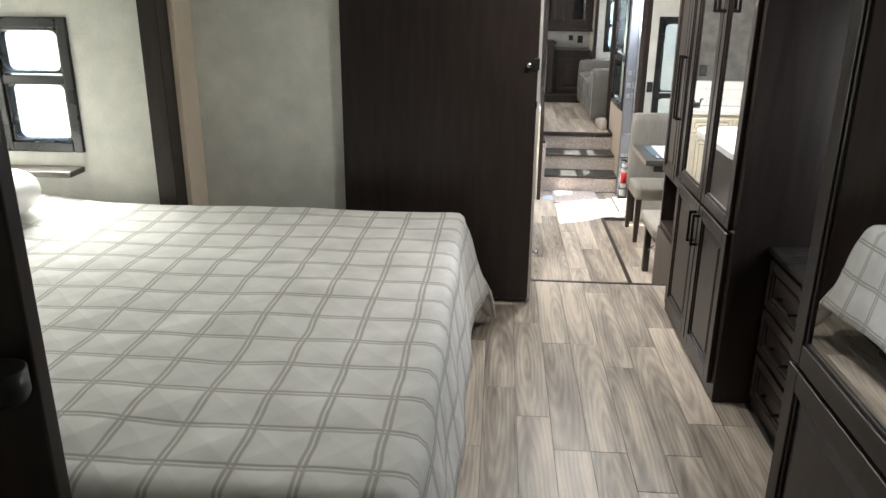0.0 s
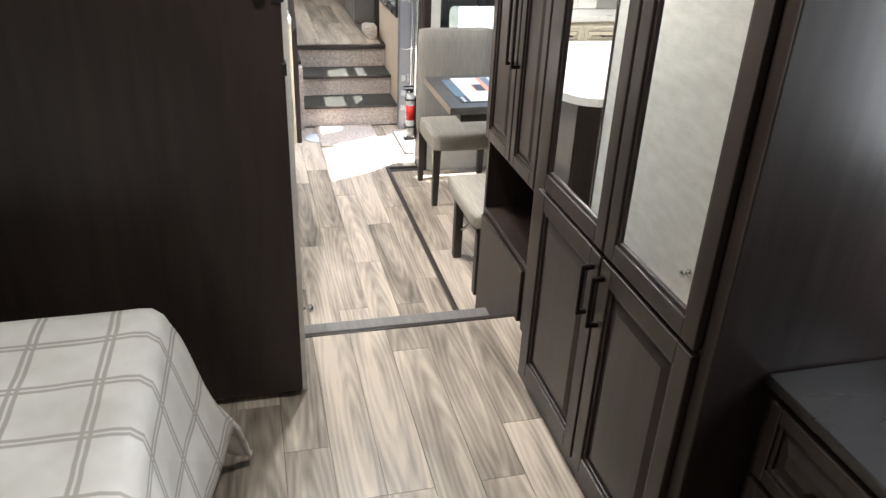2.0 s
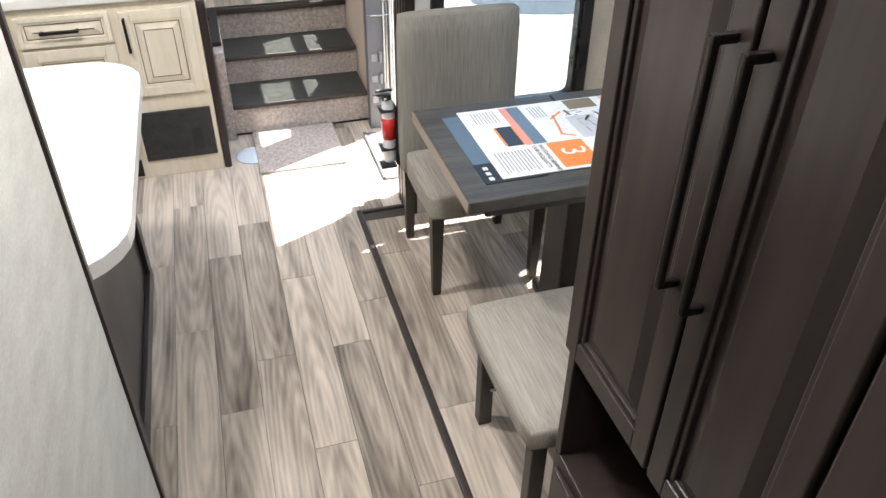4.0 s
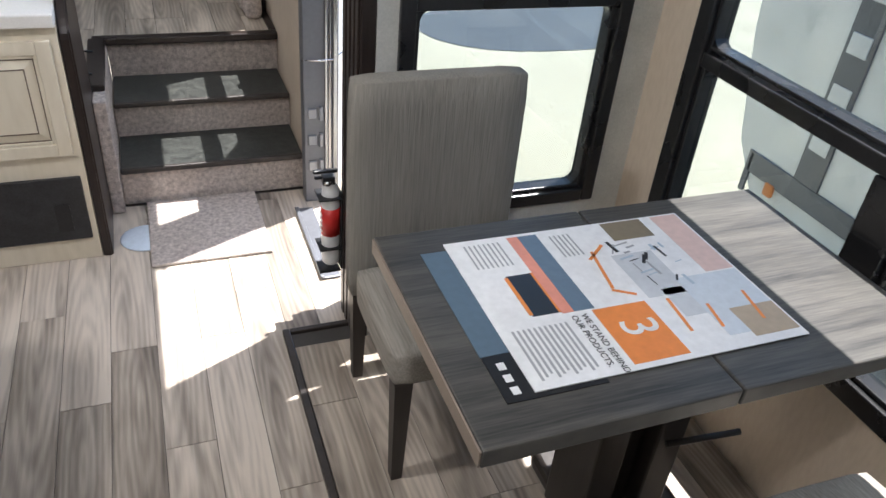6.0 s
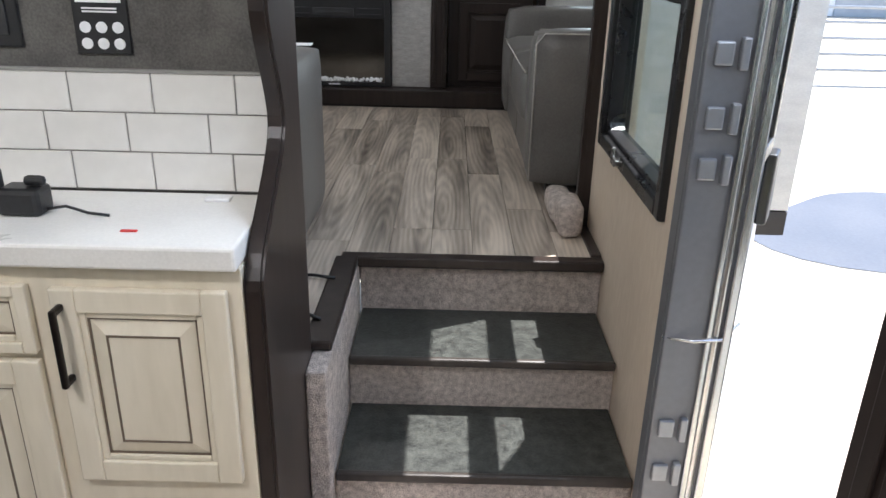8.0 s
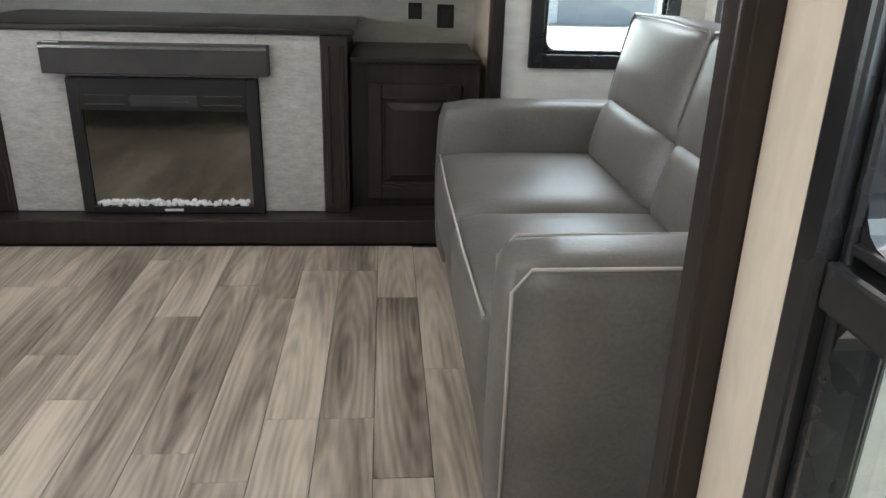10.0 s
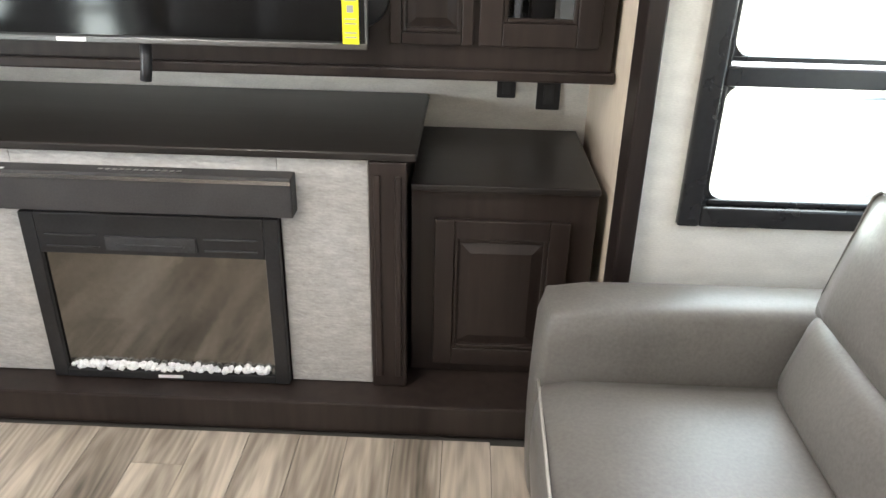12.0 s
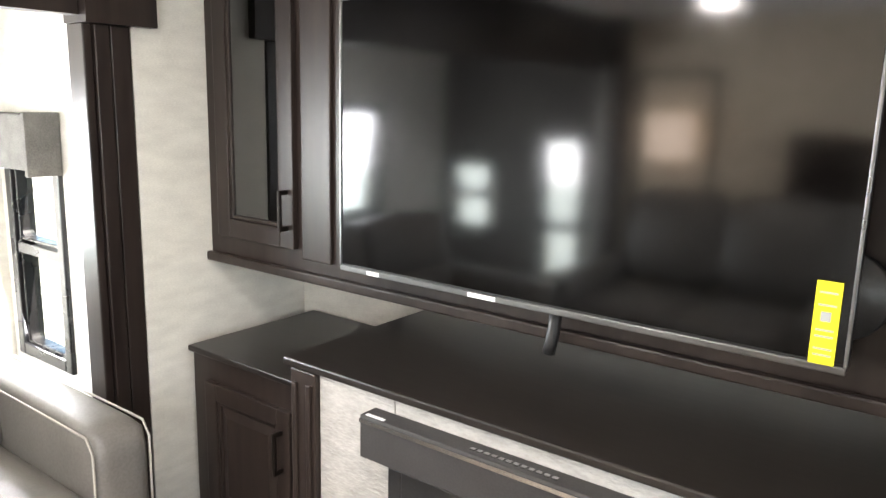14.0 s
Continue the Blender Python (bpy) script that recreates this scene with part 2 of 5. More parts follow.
M_STEEL = plain("bright_steel", (0.62, 0.62, 0.62), 0.22, 1.0)
M_ALU = plain("grey_painted_aluminium", (0.16, 0.165, 0.18), 0.4, 0.3)
M_WHITE = plain("white_gloss_fibreglass", (0.78, 0.78, 0.77), 0.3)
M_PAPERW = plain("white_paper", (0.82, 0.82, 0.82), 0.45)
M_LEATHER = mottled("taupe_leather", (0.108, 0.100, 0.090), (0.158, 0.147, 0.134), 0.40, 5.0, 130.0, 0.12, dist=0.003)
M_PIPE = plain("pale_piping", (0.42, 0.39, 0.35), 0.6)
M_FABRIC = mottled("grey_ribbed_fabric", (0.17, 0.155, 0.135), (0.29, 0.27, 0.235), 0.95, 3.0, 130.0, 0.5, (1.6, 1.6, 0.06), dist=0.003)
# same fabric with the ribs turned, coloured lighter for the flat seats
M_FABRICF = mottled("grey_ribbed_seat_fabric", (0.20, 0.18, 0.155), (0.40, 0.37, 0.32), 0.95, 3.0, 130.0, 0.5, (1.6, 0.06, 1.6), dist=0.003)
M_LEG = mottled("dark_brown_leg", (0.020, 0.016, 0.014), (0.045, 0.036, 0.030), 0.4, 4.0, 40.0, 0.05, (1, 1, 0.1))
M_TABLE = dull(mottled("grey_weathered_table", (0.030, 0.030, 0.030), (0.105, 0.099, 0.088), 0.40, 2.2, 26.0, 0.08, (0.5, 9, 1), dist=0.002), 0.35)
M_STONE = mottled("pale_ledge_stone", (0.34, 0.325, 0.305), (0.48, 0.465, 0.44), 0.9, 40.0, 110.0, 0.55, (0.5, 1, 1.3), dist=0.006)
M_PILLOW = mottled("white_pillow_cotton", (0.66, 0.65, 0.63), (0.78, 0.77, 0.75), 0.9, 6.0, 150.0, 0.15)
M_QUILT = quilt_material()
M_GLASS = glass_material("clear_window_glass", (0.70, 0.745, 0.73), 0.07)
M_TINT = glass_material("grey_cabinet_glass", (0.35, 0.36, 0.35), 0.16)
M_SCREEN = mottled("black_tv_glass", (0.058, 0.058, 0.06), (0.066, 0.066, 0.068), 0.09, 2.0, 30.0, 0.0, metal=1.0, rvar=0.02)
M_BEZEL = plain("dark_polished_bezel", (0.22, 0.22, 0.22), 0.3, 1.0)
M_FIRE = plain("black_fire_glass", (0.215, 0.21, 0.20), 0.1, 1.0)
M_CRYSTAL = mottled("white_glass_crystals", (0.7, 0.7, 0.7), (0.95, 0.95, 0.95), 0.15, 40.0, 200.0, 0.5)
M_YELLOW = plain("yellow_label", (0.85, 0.75, 0.02), 0.5)
M_RED = plain("red_label", (0.62, 0.03, 0.025), 0.4)
M_ORANGE = plain("orange_print", (0.80, 0.26, 0.06), 0.45)
M_NAVY = plain("dark_blue_print", (0.022, 0.03, 0.042), 0.4)
M_SKYP = plain("pale_blue_print", (0.42, 0.52, 0.60), 0.4)
M_GREYP = plain("grey_print", (0.36, 0.37, 0.38), 0.5)
M_CONC = mottled("sunlit_concrete", (0.37, 0.335, 0.26), (0.46, 0.42, 0.335), 0.9, 0.6, 30.0, 0.2, dist=0.01)
# bluish dark concrete that carries the oval shadow in its colour
M_SHADOW = mottled("shadow_dark_concrete", (0.055, 0.06, 0.07), (0.085, 0.09, 0.10), 0.5, 1.2, 30.0, 0.1)
M_PIPEF = plain("galvanised_fence_pipe", (0.42, 0.42, 0.42), 0.5, 0.6)
M_MIRROR, _nt, _p = shader("silvered_mirror")
_p.inputs["Metallic"].default_value, _p.inputs["Roughness"].default_value = 1.0, 0.015
_p.inputs["Base Color"].default_value = (0.86, 0.88, 0.87, 1)


# ---------------------------------------------------------------- building helpers
def empty(name, loc, label="", category="", group=""):
    ob = new(name)
    ob.location = loc
    ob.empty_display_size = 0.1
    return tagged(ob, label, category, group)


def finish(name, bm, mat, parent=None, origin=None, smooth=False):
    me = bpy.data.meshes.new(name)
    o = Vector(parent.location if parent is not None and parent.parent is None else (0, 0, 0)) if origin is None else Vector(origin)
    if parent is not None and parent.parent is not None:
        o = Vector(parent.parent.location)
    bmesh.ops.translate(bm, verts=bm.verts, vec=-o)
    bm.normal_update()
    if smooth:
        for f in bm.faces:
            f.smooth = True
    bm.to_mesh(me)
    bm.free()
    for mm in (mat if isinstance(mat, (list, tuple)) else [mat]):
        me.materials.append(mm)
    ob = new(name, me)
    if parent is not None:
        ob.parent = parent
    else:
        ob.location = o
    return ob


def add_box(bm, b, bevel=0.0, seg=2):
    x0, x1, y0, y1, z0, z1 = b
    m = Matrix.LocRotScale(((x0 + x1) / 2, (y0 + y1) / 2, (z0 + z1) / 2), None, (x1 - x0, y1 - y0, z1 - z0))
    r = bmesh.ops.create_cube(bm, size=1.0, matrix=m)
    if bevel:
        es = list({e for v in r["verts"] for e in v.link_edges})
        bmesh.ops.bevel(bm, geom=es, offset=min(bevel, 0.45 * min(x1 - x0, y1 - y0, z1 - z0)), segments=seg, affect="EDGES", profile=0.5)


def boxes(name, bs, mat, parent=None, bevel=0.0, seg=2, origin=None, smooth=False):
    bm = bmesh.new()
    for b in bs:
        add_box(bm, b, bevel, seg)
    return finish(name, bm, mat, parent, origin, smooth)


def box_thing(name, bs, mat, label, category, bevel=0.004, origin=None, group=""):
    o = origin or (bs[0][0], bs[0][2], bs[0][4])
    return tagged(boxes(name, bs, mat, None, bevel, 2, o), label, category, group)


def structure(name, bs, mat, label, bevel=0.0):
    return tagged(boxes(name, bs, mat, None, bevel, 2, (0, 0, 0)), label, kind="structure")


def tube(name, pts, r, mat, parent=None, sides=10, origin=None):
    bm = bmesh.new()
    prev = None
    n = len(pts)
    for i, p in enumerate(pts):
        p = Vector(p)
        d = (Vector(pts[min(i + 1, n - 1)]) - Vector(pts[max(i - 1, 0)])).normalized()
        a = d.orthogonal().normalized() if prev is None else (prev - d * prev.dot(d)).normalized()
        prev = a
        b = d.cross(a)
        ring = [bm.verts.new(p + r * (math.cos(t) * a + math.sin(t) * b)) for t in (2 * math.pi * k / sides for k in range(sides))]
        if i:
            for k in range(sides):
                bm.faces.new((last[k], last[(k + 1) % sides], ring[(k + 1) % sides], ring[k]))
        else:
            bm.faces.new(ring[::-1])
        last = ring
    bm.faces.new(last)
    bmesh.ops.recalc_face_normals(bm, faces=bm.faces)
    return finish(name, bm, mat, parent, origin, True)


def lathe(name, profile, center, mat, parent=None, sides=24, origin=None):
    """A turned body: (radius, height) pairs about a vertical axis."""
    bm = bmesh.new()
    rings = []
    for r, z in profile:
        rings.append([bm.verts.new((center[0] + r * math.cos(2 * math.pi * k / sides), center[1] + r * math.sin(2 * math.pi * k / sides), center[2] + z)) for k in range(sides)])
    for a, b in zip(rings, rings[1:]):
        for k in range(sides):
            bm.faces.new((a[k], a[(k + 1) % sides], b[(k + 1) % sides], b[k]))
    bm.faces.new(rings[0][::-1])
    bm.faces.new(rings[-1])
    return finish(name, bm, mat, parent, origin, True)


def facing(side, face):
    """Maps (along, up, out) on a front to the world box; side is the way that the front looks."""
    def f(u0, u1, v0, v1, d0, d1):
        if side == "-y":
            return (u0, u1, face - d1, face - d0, v0, v1)
        if side == "+y":
            return (u0, u1, face + d0, face + d1, v0, v1)
        if side == "-x":
            return (face - d1, face - d0, u0, u1, v0, v1)
        return (face + d0, face + d1, u0, u1, v0, v1)
    return f


def frustum(bm, f, u0, u1, v0, v1, d0, d1, inset):
    """A raised field: a rectangle on the front that rises to a smaller one."""
    low = f(u0, u1, v0, v1, d0, d0 + 1e-4)
    high = f(u0 + inset, u1 - inset, v0 + inset, v1 - inset, d1 - 1e-4, d1)

    def quad(b, out):
        x0, x1, y0, y1, z0, z1 = b
        if abs(y1 - y0) < 2e-4:
            y = (y0 + y1) / 2
            return [bm.verts.new(c) for c in ((x0, y, z0), (x1, y, z0), (x1, y, z1), (x0, y, z1))]
        x = (x0 + x1) / 2
        return [bm.verts.new(c) for c in ((x, y0, z0), (x, y1, z0), (x, y1, z1), (x, y0, z1))]
    a, b = quad(low, 0), quad(high, 1)
    fs = [bm.faces.new(b)]
    for k in range(4):
        fs.append(bm.faces.new((a[k], a[(k + 1) % 4], b[(k + 1) % 4], b[k])))
    bmesh.ops.recalc_face_normals(bm, faces=fs)


def panel_door(parent, side, face, u0, u1, v0, v1, mat, stile=0.055, glaze=None, handle=None, inset=None, name="door"):
    """A raised-panel cabinet door: stiles and rails, a moulded field; or glass or mirror in the field."""
    f = facing(side, face)
    bm = bmesh.new()
    t = 0.02
    for b in ((u0, u0 + stile, v0, v1), (u1 - stile, u1, v0, v1), (u0 + stile, u1 - stile, v0, v0 + stile), (u0 + stile, u1 - stile, v1 - stile, v1)):
        add_box(bm, f(*b, 0.001, t), 0.003, 2)
    a0, a1, c0, c1 = u0 + stile, u1 - stile, v0 + stile, v1 - stile
    e = 0.012
    for b in ((a0, a0 + e, c0, c1), (a1 - e, a1, c0, c1), (a0 + e, a1 - e, c0, c0 + e), (a0 + e, a1 - e, c1 - e, c1)):
        add_box(bm, f(*b, 0.001, t - 0.006), 0.003, 2)
    if inset is None:
        add_box(bm, f(a0 + e, a1 - e, c0 + e, c1 - e, 0.001, 0.006))
        frustum(bm, f, a0 + e + 0.004, a1 - e - 0.004, c0 + e + 0.004, c1 - e - 0.004, 0.006, 0.015, min(0.028, (a1 - a0) * 0.14))
    d = finish(name, bm, mat, parent)
    if glaze is not None:
        g = 0.004
        i0, i1, j0, j1 = a0 + e, a1 - e, c0 + e, c1 - e
        gl = []
        for q in (0.0, 0.032):
            k0, k1, l0, l1 = i0 + q, i1 - q, j0 + q, j1 - q
            dd = 0.0085 if q == 0 else 0.0165
            gl += [f(k0, k0 + g, l0, l1, 0.002, dd), f(k1 - g, k1, l0, l1, 0.002, dd), f(k0 + g, k1 - g, l0, l0 + g, 0.002, dd), f(k0 + g, k1 - g, l1 - g, l1, 0.002, dd)]
        boxes("glaze_line", gl, glaze, d)
    if inset is not None:
        boxes("pane", [f(a0 + 0.004, a1 - 0.004, c0 + 0.004, c1 - 0.004, 0.003, 0.008)], inset, d)
    if handle is not None:
        hu, h0, h1, along = handle
        if along == "v":
            bar = [f(hu - 0.006, hu + 0.006, h0, h1, t + 0.024, t + 0.036), f(hu - 0.006, hu + 0.006, h0, h0 + 0.014, t, t + 0.03), f(hu - 0.006, hu + 0.006, h1 - 0.014, h1, t, t + 0.03)]
        else:
            bar = [f(h0, h1, hu - 0.006, hu + 0.006, t + 0.024, t + 0.036), f(h0, h0 + 0.014, hu - 0.006, hu + 0.006, t, t + 0.03), f(h1 - 0.014, h1, hu - 0.006, hu + 0.006, t, t + 0.03)]
        tagged(boxes("handle", bar, M_HANDLE, d, 0.004), "dark bronze bar handle")
    return d


def window(number, side, face, u0, u1, v0, v1, mids=(), thick=0.07, label="black-framed sliding window with clear glass", border=0.05, crank=False):
    """A framed window that fills an opening; the frame stands a little proud of the wall."""
    f = facing(side, face)
    c = Vector(f((u0 + u1) / 2, (u0 + u1) / 2, v0, v0, 0, 0)[::2])
    w = empty("window_%d" % number, c, label)
    w["kind"] = "structure"
    bm = bmesh.new()
    p = border
    for b in ((u0, u0 + p, v0, v1), (u1 - p, u1, v0, v1), (u0 + p, u1 - p, v0, v0 + p), (u0 + p, u1 - p, v1 - p, v1)):
        add_box(bm, f(*b, -thick, 0.018), 0.006, 2)
    q = p - 0.012
    for b in ((u0 + p, u0 + p + 0.014, v0 + p, v1 - p), (u1 - p - 0.014, u1 - p, v0 + p, v1 - p), (u0 + p + 0.014, u1 - p - 0.014, v0 + p, v0 + p + 0.014), (u0 + p + 0.014, u1 - p - 0.014, v1 - p - 0.014, v1 - p)):
        add_box(bm, f(*b, -thick * 0.75, 0.002), 0.004, 2)
    for mz in mids:
        add_box(bm, f(u0 + p, u1 - p, mz - 0.022, mz + 0.022, -thick * 0.8, 0.012), 0.005, 2)
        add_box(bm, f(u0 + p, u1 - p, mz + 0.03, mz + 0.042, -thick * 0.8, 0.0), 0.003, 2)
    lv = [v0 + p + 0.014] + [q for mz in mids for q in (mz - 0.022, mz + 0.042)] + [v1 - p - 0.014]
    r = 0.035
    for k in range(0, len(lv), 2):
        for uu, su in ((u0 + p + 0.014, 1), (u1 - p - 0.014, -1)):
            for vv, sv in ((lv[k], 1), (lv[k + 1], -1)):
                pts = [(uu, vv)] + [(uu + su * r * (1 - math.sin(a)), vv + sv * r * (1 - math.cos(a))) for a in (math.pi / 2 * i / 4 for i in range(5))]
                rows = []
                for dd in (-thick * 0.7, -0.004):
                    rows.append([bm.verts.new([f(a, a, b, b, dd, dd)[i] for i in (0, 2, 4)]) for a, b in pts])
                fs = [bm.faces.new(rows[0]), bm.faces.new(rows[1])]
                for i in range(len(pts)):
                    j = (i + 1) % len(pts)
                    fs.append(bm.faces.new((rows[0][i], rows[0][j], rows[1][j], rows[1][i])))
                bmesh.ops.recalc_face_normals(bm, faces=fs)
    finish("frame", bm, M_FRAME, w)
    for k in range(0, len(lv), 2):
        g = boxes("pane", [f(u0 + p + 0.006, u1 - p - 0.006, lv[k] - 0.006, lv[k + 1] + 0.006, -thick * 0.55, -thick * 0.55 + 0.004)], M_GLASS, w)
        g.visible_shadow = False
    if crank:
        m = u0 + 0.55 * (u1 - u0)
        tagged(boxes("latch", [f(m, m + 0.05, v0 + 0.012, v0 + 0.03, 0.016, 0.035), f(m + 0.05, m + 0.062, v0 + 0.012, v0 + 0.055, 0.02, 0.032)], M_STEEL, w, 0.003), "bright metal window latch")
    return w


def wall_with(name, side, face, depth, u0, u1, v0, v1, holes, mat, label):
    """A wall slab with rectangular openings cut through it."""
    f = facing(side, face)
    us = sorted({u0, u1, *[h[0] for h in holes], *[h[1] for h in holes]})
    bs = []
    for a, b in zip(us, us[1:]):
        segs = [(v0, v1)]
        for h in holes:
            if h[0] <= a + 1e-6 and h[1] >= b - 1e-6:
                segs = [s for lo, hi in segs for s in ((lo, min(hi, h[2])), (max(lo, h[3]), hi)) if s[1] - s[0] > 1e-4]
        bs += [f(a, b, lo, hi, -depth, 0) for lo, hi in segs]
    return structure(name, bs, mat, label)


def soft_box(bm, b, r, puff=0.0):
    """A stuffed cushion: rounded edges and bulging faces."""
    x0, x1, y0, y1, z0, z1 = b
    c = Vector(((x0 + x1) / 2, (y0 + y1) / 2, (z0 + z1) / 2))
    h = Vector(((x1 - x0) / 2, (y1 - y0) / 2, (z1 - z0) / 2))
    r = min(r, min(h) * 0.95)
    n = 9
    verts = {}

    def vert(i, j, k):
        key = (i, j, k)
        if key not in verts:
            p = Vector((i / n * 2 - 1, j / n * 2 - 1, k / n * 2 - 1))
            w = Vector((p.x * h.x, p.y * h.y, p.z * h.z))
            inner = Vector([max(-(h[a] - r), min(h[a] - r, w[a])) for a in range(3)])
            d = w - inner
            if d.length > 1e-9:
                inner = inner + d.normalized() * r
            for a in range(3):
                o = [q for q in range(3) if q != a]
                bulge = puff * (1 - p[o[0]] ** 2) * (1 - p[o[1]] ** 2)
                inner[a] += bulge * (1 if p[a] > 0 else -1) * abs(p[a]) ** 3
            verts[key] = bm.verts.new(c + inner)
        return verts[key]
    for a in range(3):
        for s in (0, n):
            for i in range(n):
                for j in range(n):
                    q = []
                    for di, dj in ((0, 0), (1, 0), (1, 1), (0, 1)):
                        idx = [0, 0, 0]
                        o = [z for z in range(3) if z != a]
                        idx[a], idx[o[0]], idx[o[1]] = s, i + di, j + dj
                        q.append(vert(*idx))
                    bm.faces.new(q)
    return list(verts.values())


def cushion(name, b, r, puff, mat, parent, tilt=None, pivot=None, axis="Y"):
    bm = bmesh.new()
    vs = soft_box(bm, b, r, puff)
    if tilt:
        bmesh.ops.rotate(bm, verts=vs, cent=pivot, matrix=Matrix.Rotation(radians(tilt), 3, axis))
    bmesh.ops.recalc_face_normals(bm, faces=bm.faces)
    return finish(name, bm, mat, parent, None, True)


# ---------------------------------------------------------------- levels and shell
ZB, U = 0.344, 0.516          # bedroom floor, living-room floor; the kitchen is 0
TOP = 2.50
XL, XR = 0.85, 3.38

structure("floor_kitchen", [(XL, 3.42, 4.5, 8.0, -0.12, -0.008)], M_GAP, "dark subfloor under the kitchen planks")
structure("floor_under_stairs", [(2.45, 3.42, 8.0, 8.72, -0.12, -0.008)], M_GAP, "dark subfloor under the stairs")
structure("floor_bedroom", [(-0.6, 3.8, -0.7, 4.49, ZB - 0.15, ZB - 0.008)], M_GAP, "dark subfloor under the bedroom planks")
structure("floor_dinette", [(3.05, 4.25, 5.0, 6.96, -0.12, 0.008)], M_GAP, "dark subfloor of the dinette slide-out")
structure("floor_living", [(-0.5, 2.50, 8.0, 11.8, U - 0.1, U - 0.008), (2.50, 3.42, 8.606, 11.8, U - 0.1, U - 0.008), (3.42, 4.10, 9.11, 11.2, U - 0.1, U - 0.008)], M_GAP, "dark subfloor under the living-room planks")
structure("ceiling", [(-0.7, 3.85, -0.8, 4.5, TOP, TOP + 0.1), (0.72, 3.41, 4.5, 11.85, TOP, TOP + 0.1)], M_CEIL, "white vinyl ceiling")
structure("ceiling_dinette", [(3.42, 4.285, 5.0, 6.97, 2.2, 2.3)], M_CEIL, "white ceiling of the dinette slide-out")
structure("ceiling_slide", [(3.40, 4.10, 8.96, 11.2, 2.3, 2.4), (-0.6, 0.739, 8.0, 11.2, 2.3, 2.4)], M_CEIL, "white ceilings of the living-room slide-outs")

# bedroom walls
wall_with("wall_bedroom_partition", "-y", 4.17, 0.33, 0.16, 2.235, ZB, TOP, [], M_WALL, "grey linen partition beside the bedroom doorway")
structure("wall_partition_edge", [(2.236, 2.262, 4.165, 4.506, ZB, TOP)], M_WALLP, "pale end of the partition at the doorway")
structure("wall_kitchen_passage", [(2.19, 2.262, 4.506, 5.15, 0.0, TOP)], M_WALLP, "pale passage wall beyond the bedroom doorway")
structure("trim_passage_corner", [(2.185, 2.268, 5.151, 5.17, 0.0, TOP)], M_DARK, "dark corner trim on the passage wall", 0.003)
structure("wall_under_partition", [(XL, 2.18, 4.30, 4.5, 0.0, ZB)], M_TAN, "cream wall below the bedroom floor")
wall_with("wall_bed_slide_end", "-y", 3.87, 0.08, -0.6, 0.34, ZB, TOP, [(-0.46, -0.04, 1.20, 1.86)], M_WALL, "grey linen end wall of the bed slide-out")
window(1, "-y", 3.87, -0.46, -0.04, 1.20, 1.86, (1.56,))
structure("wall_head", [(-0.7, -0.6, -0.8, 3.95, ZB, TOP)], M_WALL, "grey linen wall at the head of the bed")
structure("wall_rear", [(-0.7, 3.9, -0.8, -0.7, ZB, TOP)], M_WALL, "grey linen rear wall")
structure("trim_bed_slide", [(0.34, 0.435, 3.82, 3.95, ZB, TOP)], M_DARK, "dark wood trim of the bed slide-out", 0.005)
structure("trim_bed_slide_return", [(0.42, 0.46, 3.951, 4.168, ZB, TOP)], M_TAN, "cream return panel beside the dark trim", 0.003)
wall_with("wall_bedroom_right", "-x", 3.72, 0.1, -0.8, 4.5, ZB, TOP, [(2.58, 3.08, 1.28, 1.95)], M_WALL, "grey linen outer wall of the bedroom")
window(2, "-x", 3.72, 2.58, 3.08, 1.28, 1.95, ())
structure("wall_doorway_header", [(2.235, 3.12, 4.26, 4.5, 2.38, TOP)], M_WALL, "grey wall over the bedroom doorway")

# kitchen walls
structure("wall_kitchen_left", [(XL - 0.1, XL, 4.3, 8.1, 0, TOP)], M_WALL, "grey linen kitchen wall")
structure("wall_pantry_side", [(3.66, 3.76, 4.4, 5.0, 0, TOP)], M_WALL, "grey outer wall behind the pantry")
wall_with("wall_kitchen_right", "-x", 3.305, 0.10, 6.90, 8.88, 0.0, TOP, [(7.104, 7.854, 0.0, 2.2), (8.005, 8.76, 0.845, 2.14)], M_TAN, "cream panelled wall with the entry doorway")
structure("wall_slide_header", [(3.305, 3.415, 5.0, 6.90, 2.2, TOP)], M_WALL, "grey wall over the dinette opening")
window(3, "-x", 3.305, 8.005, 8.76, 0.845, 2.14, (1.33,), crank=True, border=0.042)
wall_with("wall_dinette_end", "-y", 6.89, 0.08, 3.305, 4.285, -0.1, 2.2, [(3.365, 4.085, 0.47, 1.80)], M_WALL, "grey linen end wall of the dinette slide-out")
window(4, "-y", 6.89, 3.365, 4.085, 0.47, 1.80, (1.15,), border=0.046)
wall_with("wall_dinette_side", "-x", 4.20, 0.08, 5.0, 6.97, -0.1, 2.2, [(5.05, 6.71, 0.49, 2.02)], M_TAN, "cream outer wall of the dinette slide-out")
w5 = window(5, "-x", 4.20, 5.05, 6.71, 0.49, 2.02, (1.045,), border=0.06)
boxes("mullion", [(4.19, 4.25, 5.91, 6.01, 0.55, 1.02), (4.215, 4.255, 5.895, 5.91, 0.55, 1.02)], M_FRAME, w5, 0.005)
structure("wall_dinette_near", [(3.42, 4.28, 4.93, 5.0, -0.1, 2.2)], M_WALL, "grey linen near wall of the dinette slide-out")
structure("trim_slide_post", [(3.262, 3.304, 6.892, 7.10, 0.0, 2.3)] + [(3.256, 3.263, 6.905 + 0.045 * i, 6.935 + 0.045 * i, 0.0, 2.06) for i in range(4)], M_DARK, "dark grooved wooden post beside the doorway", 0.003)
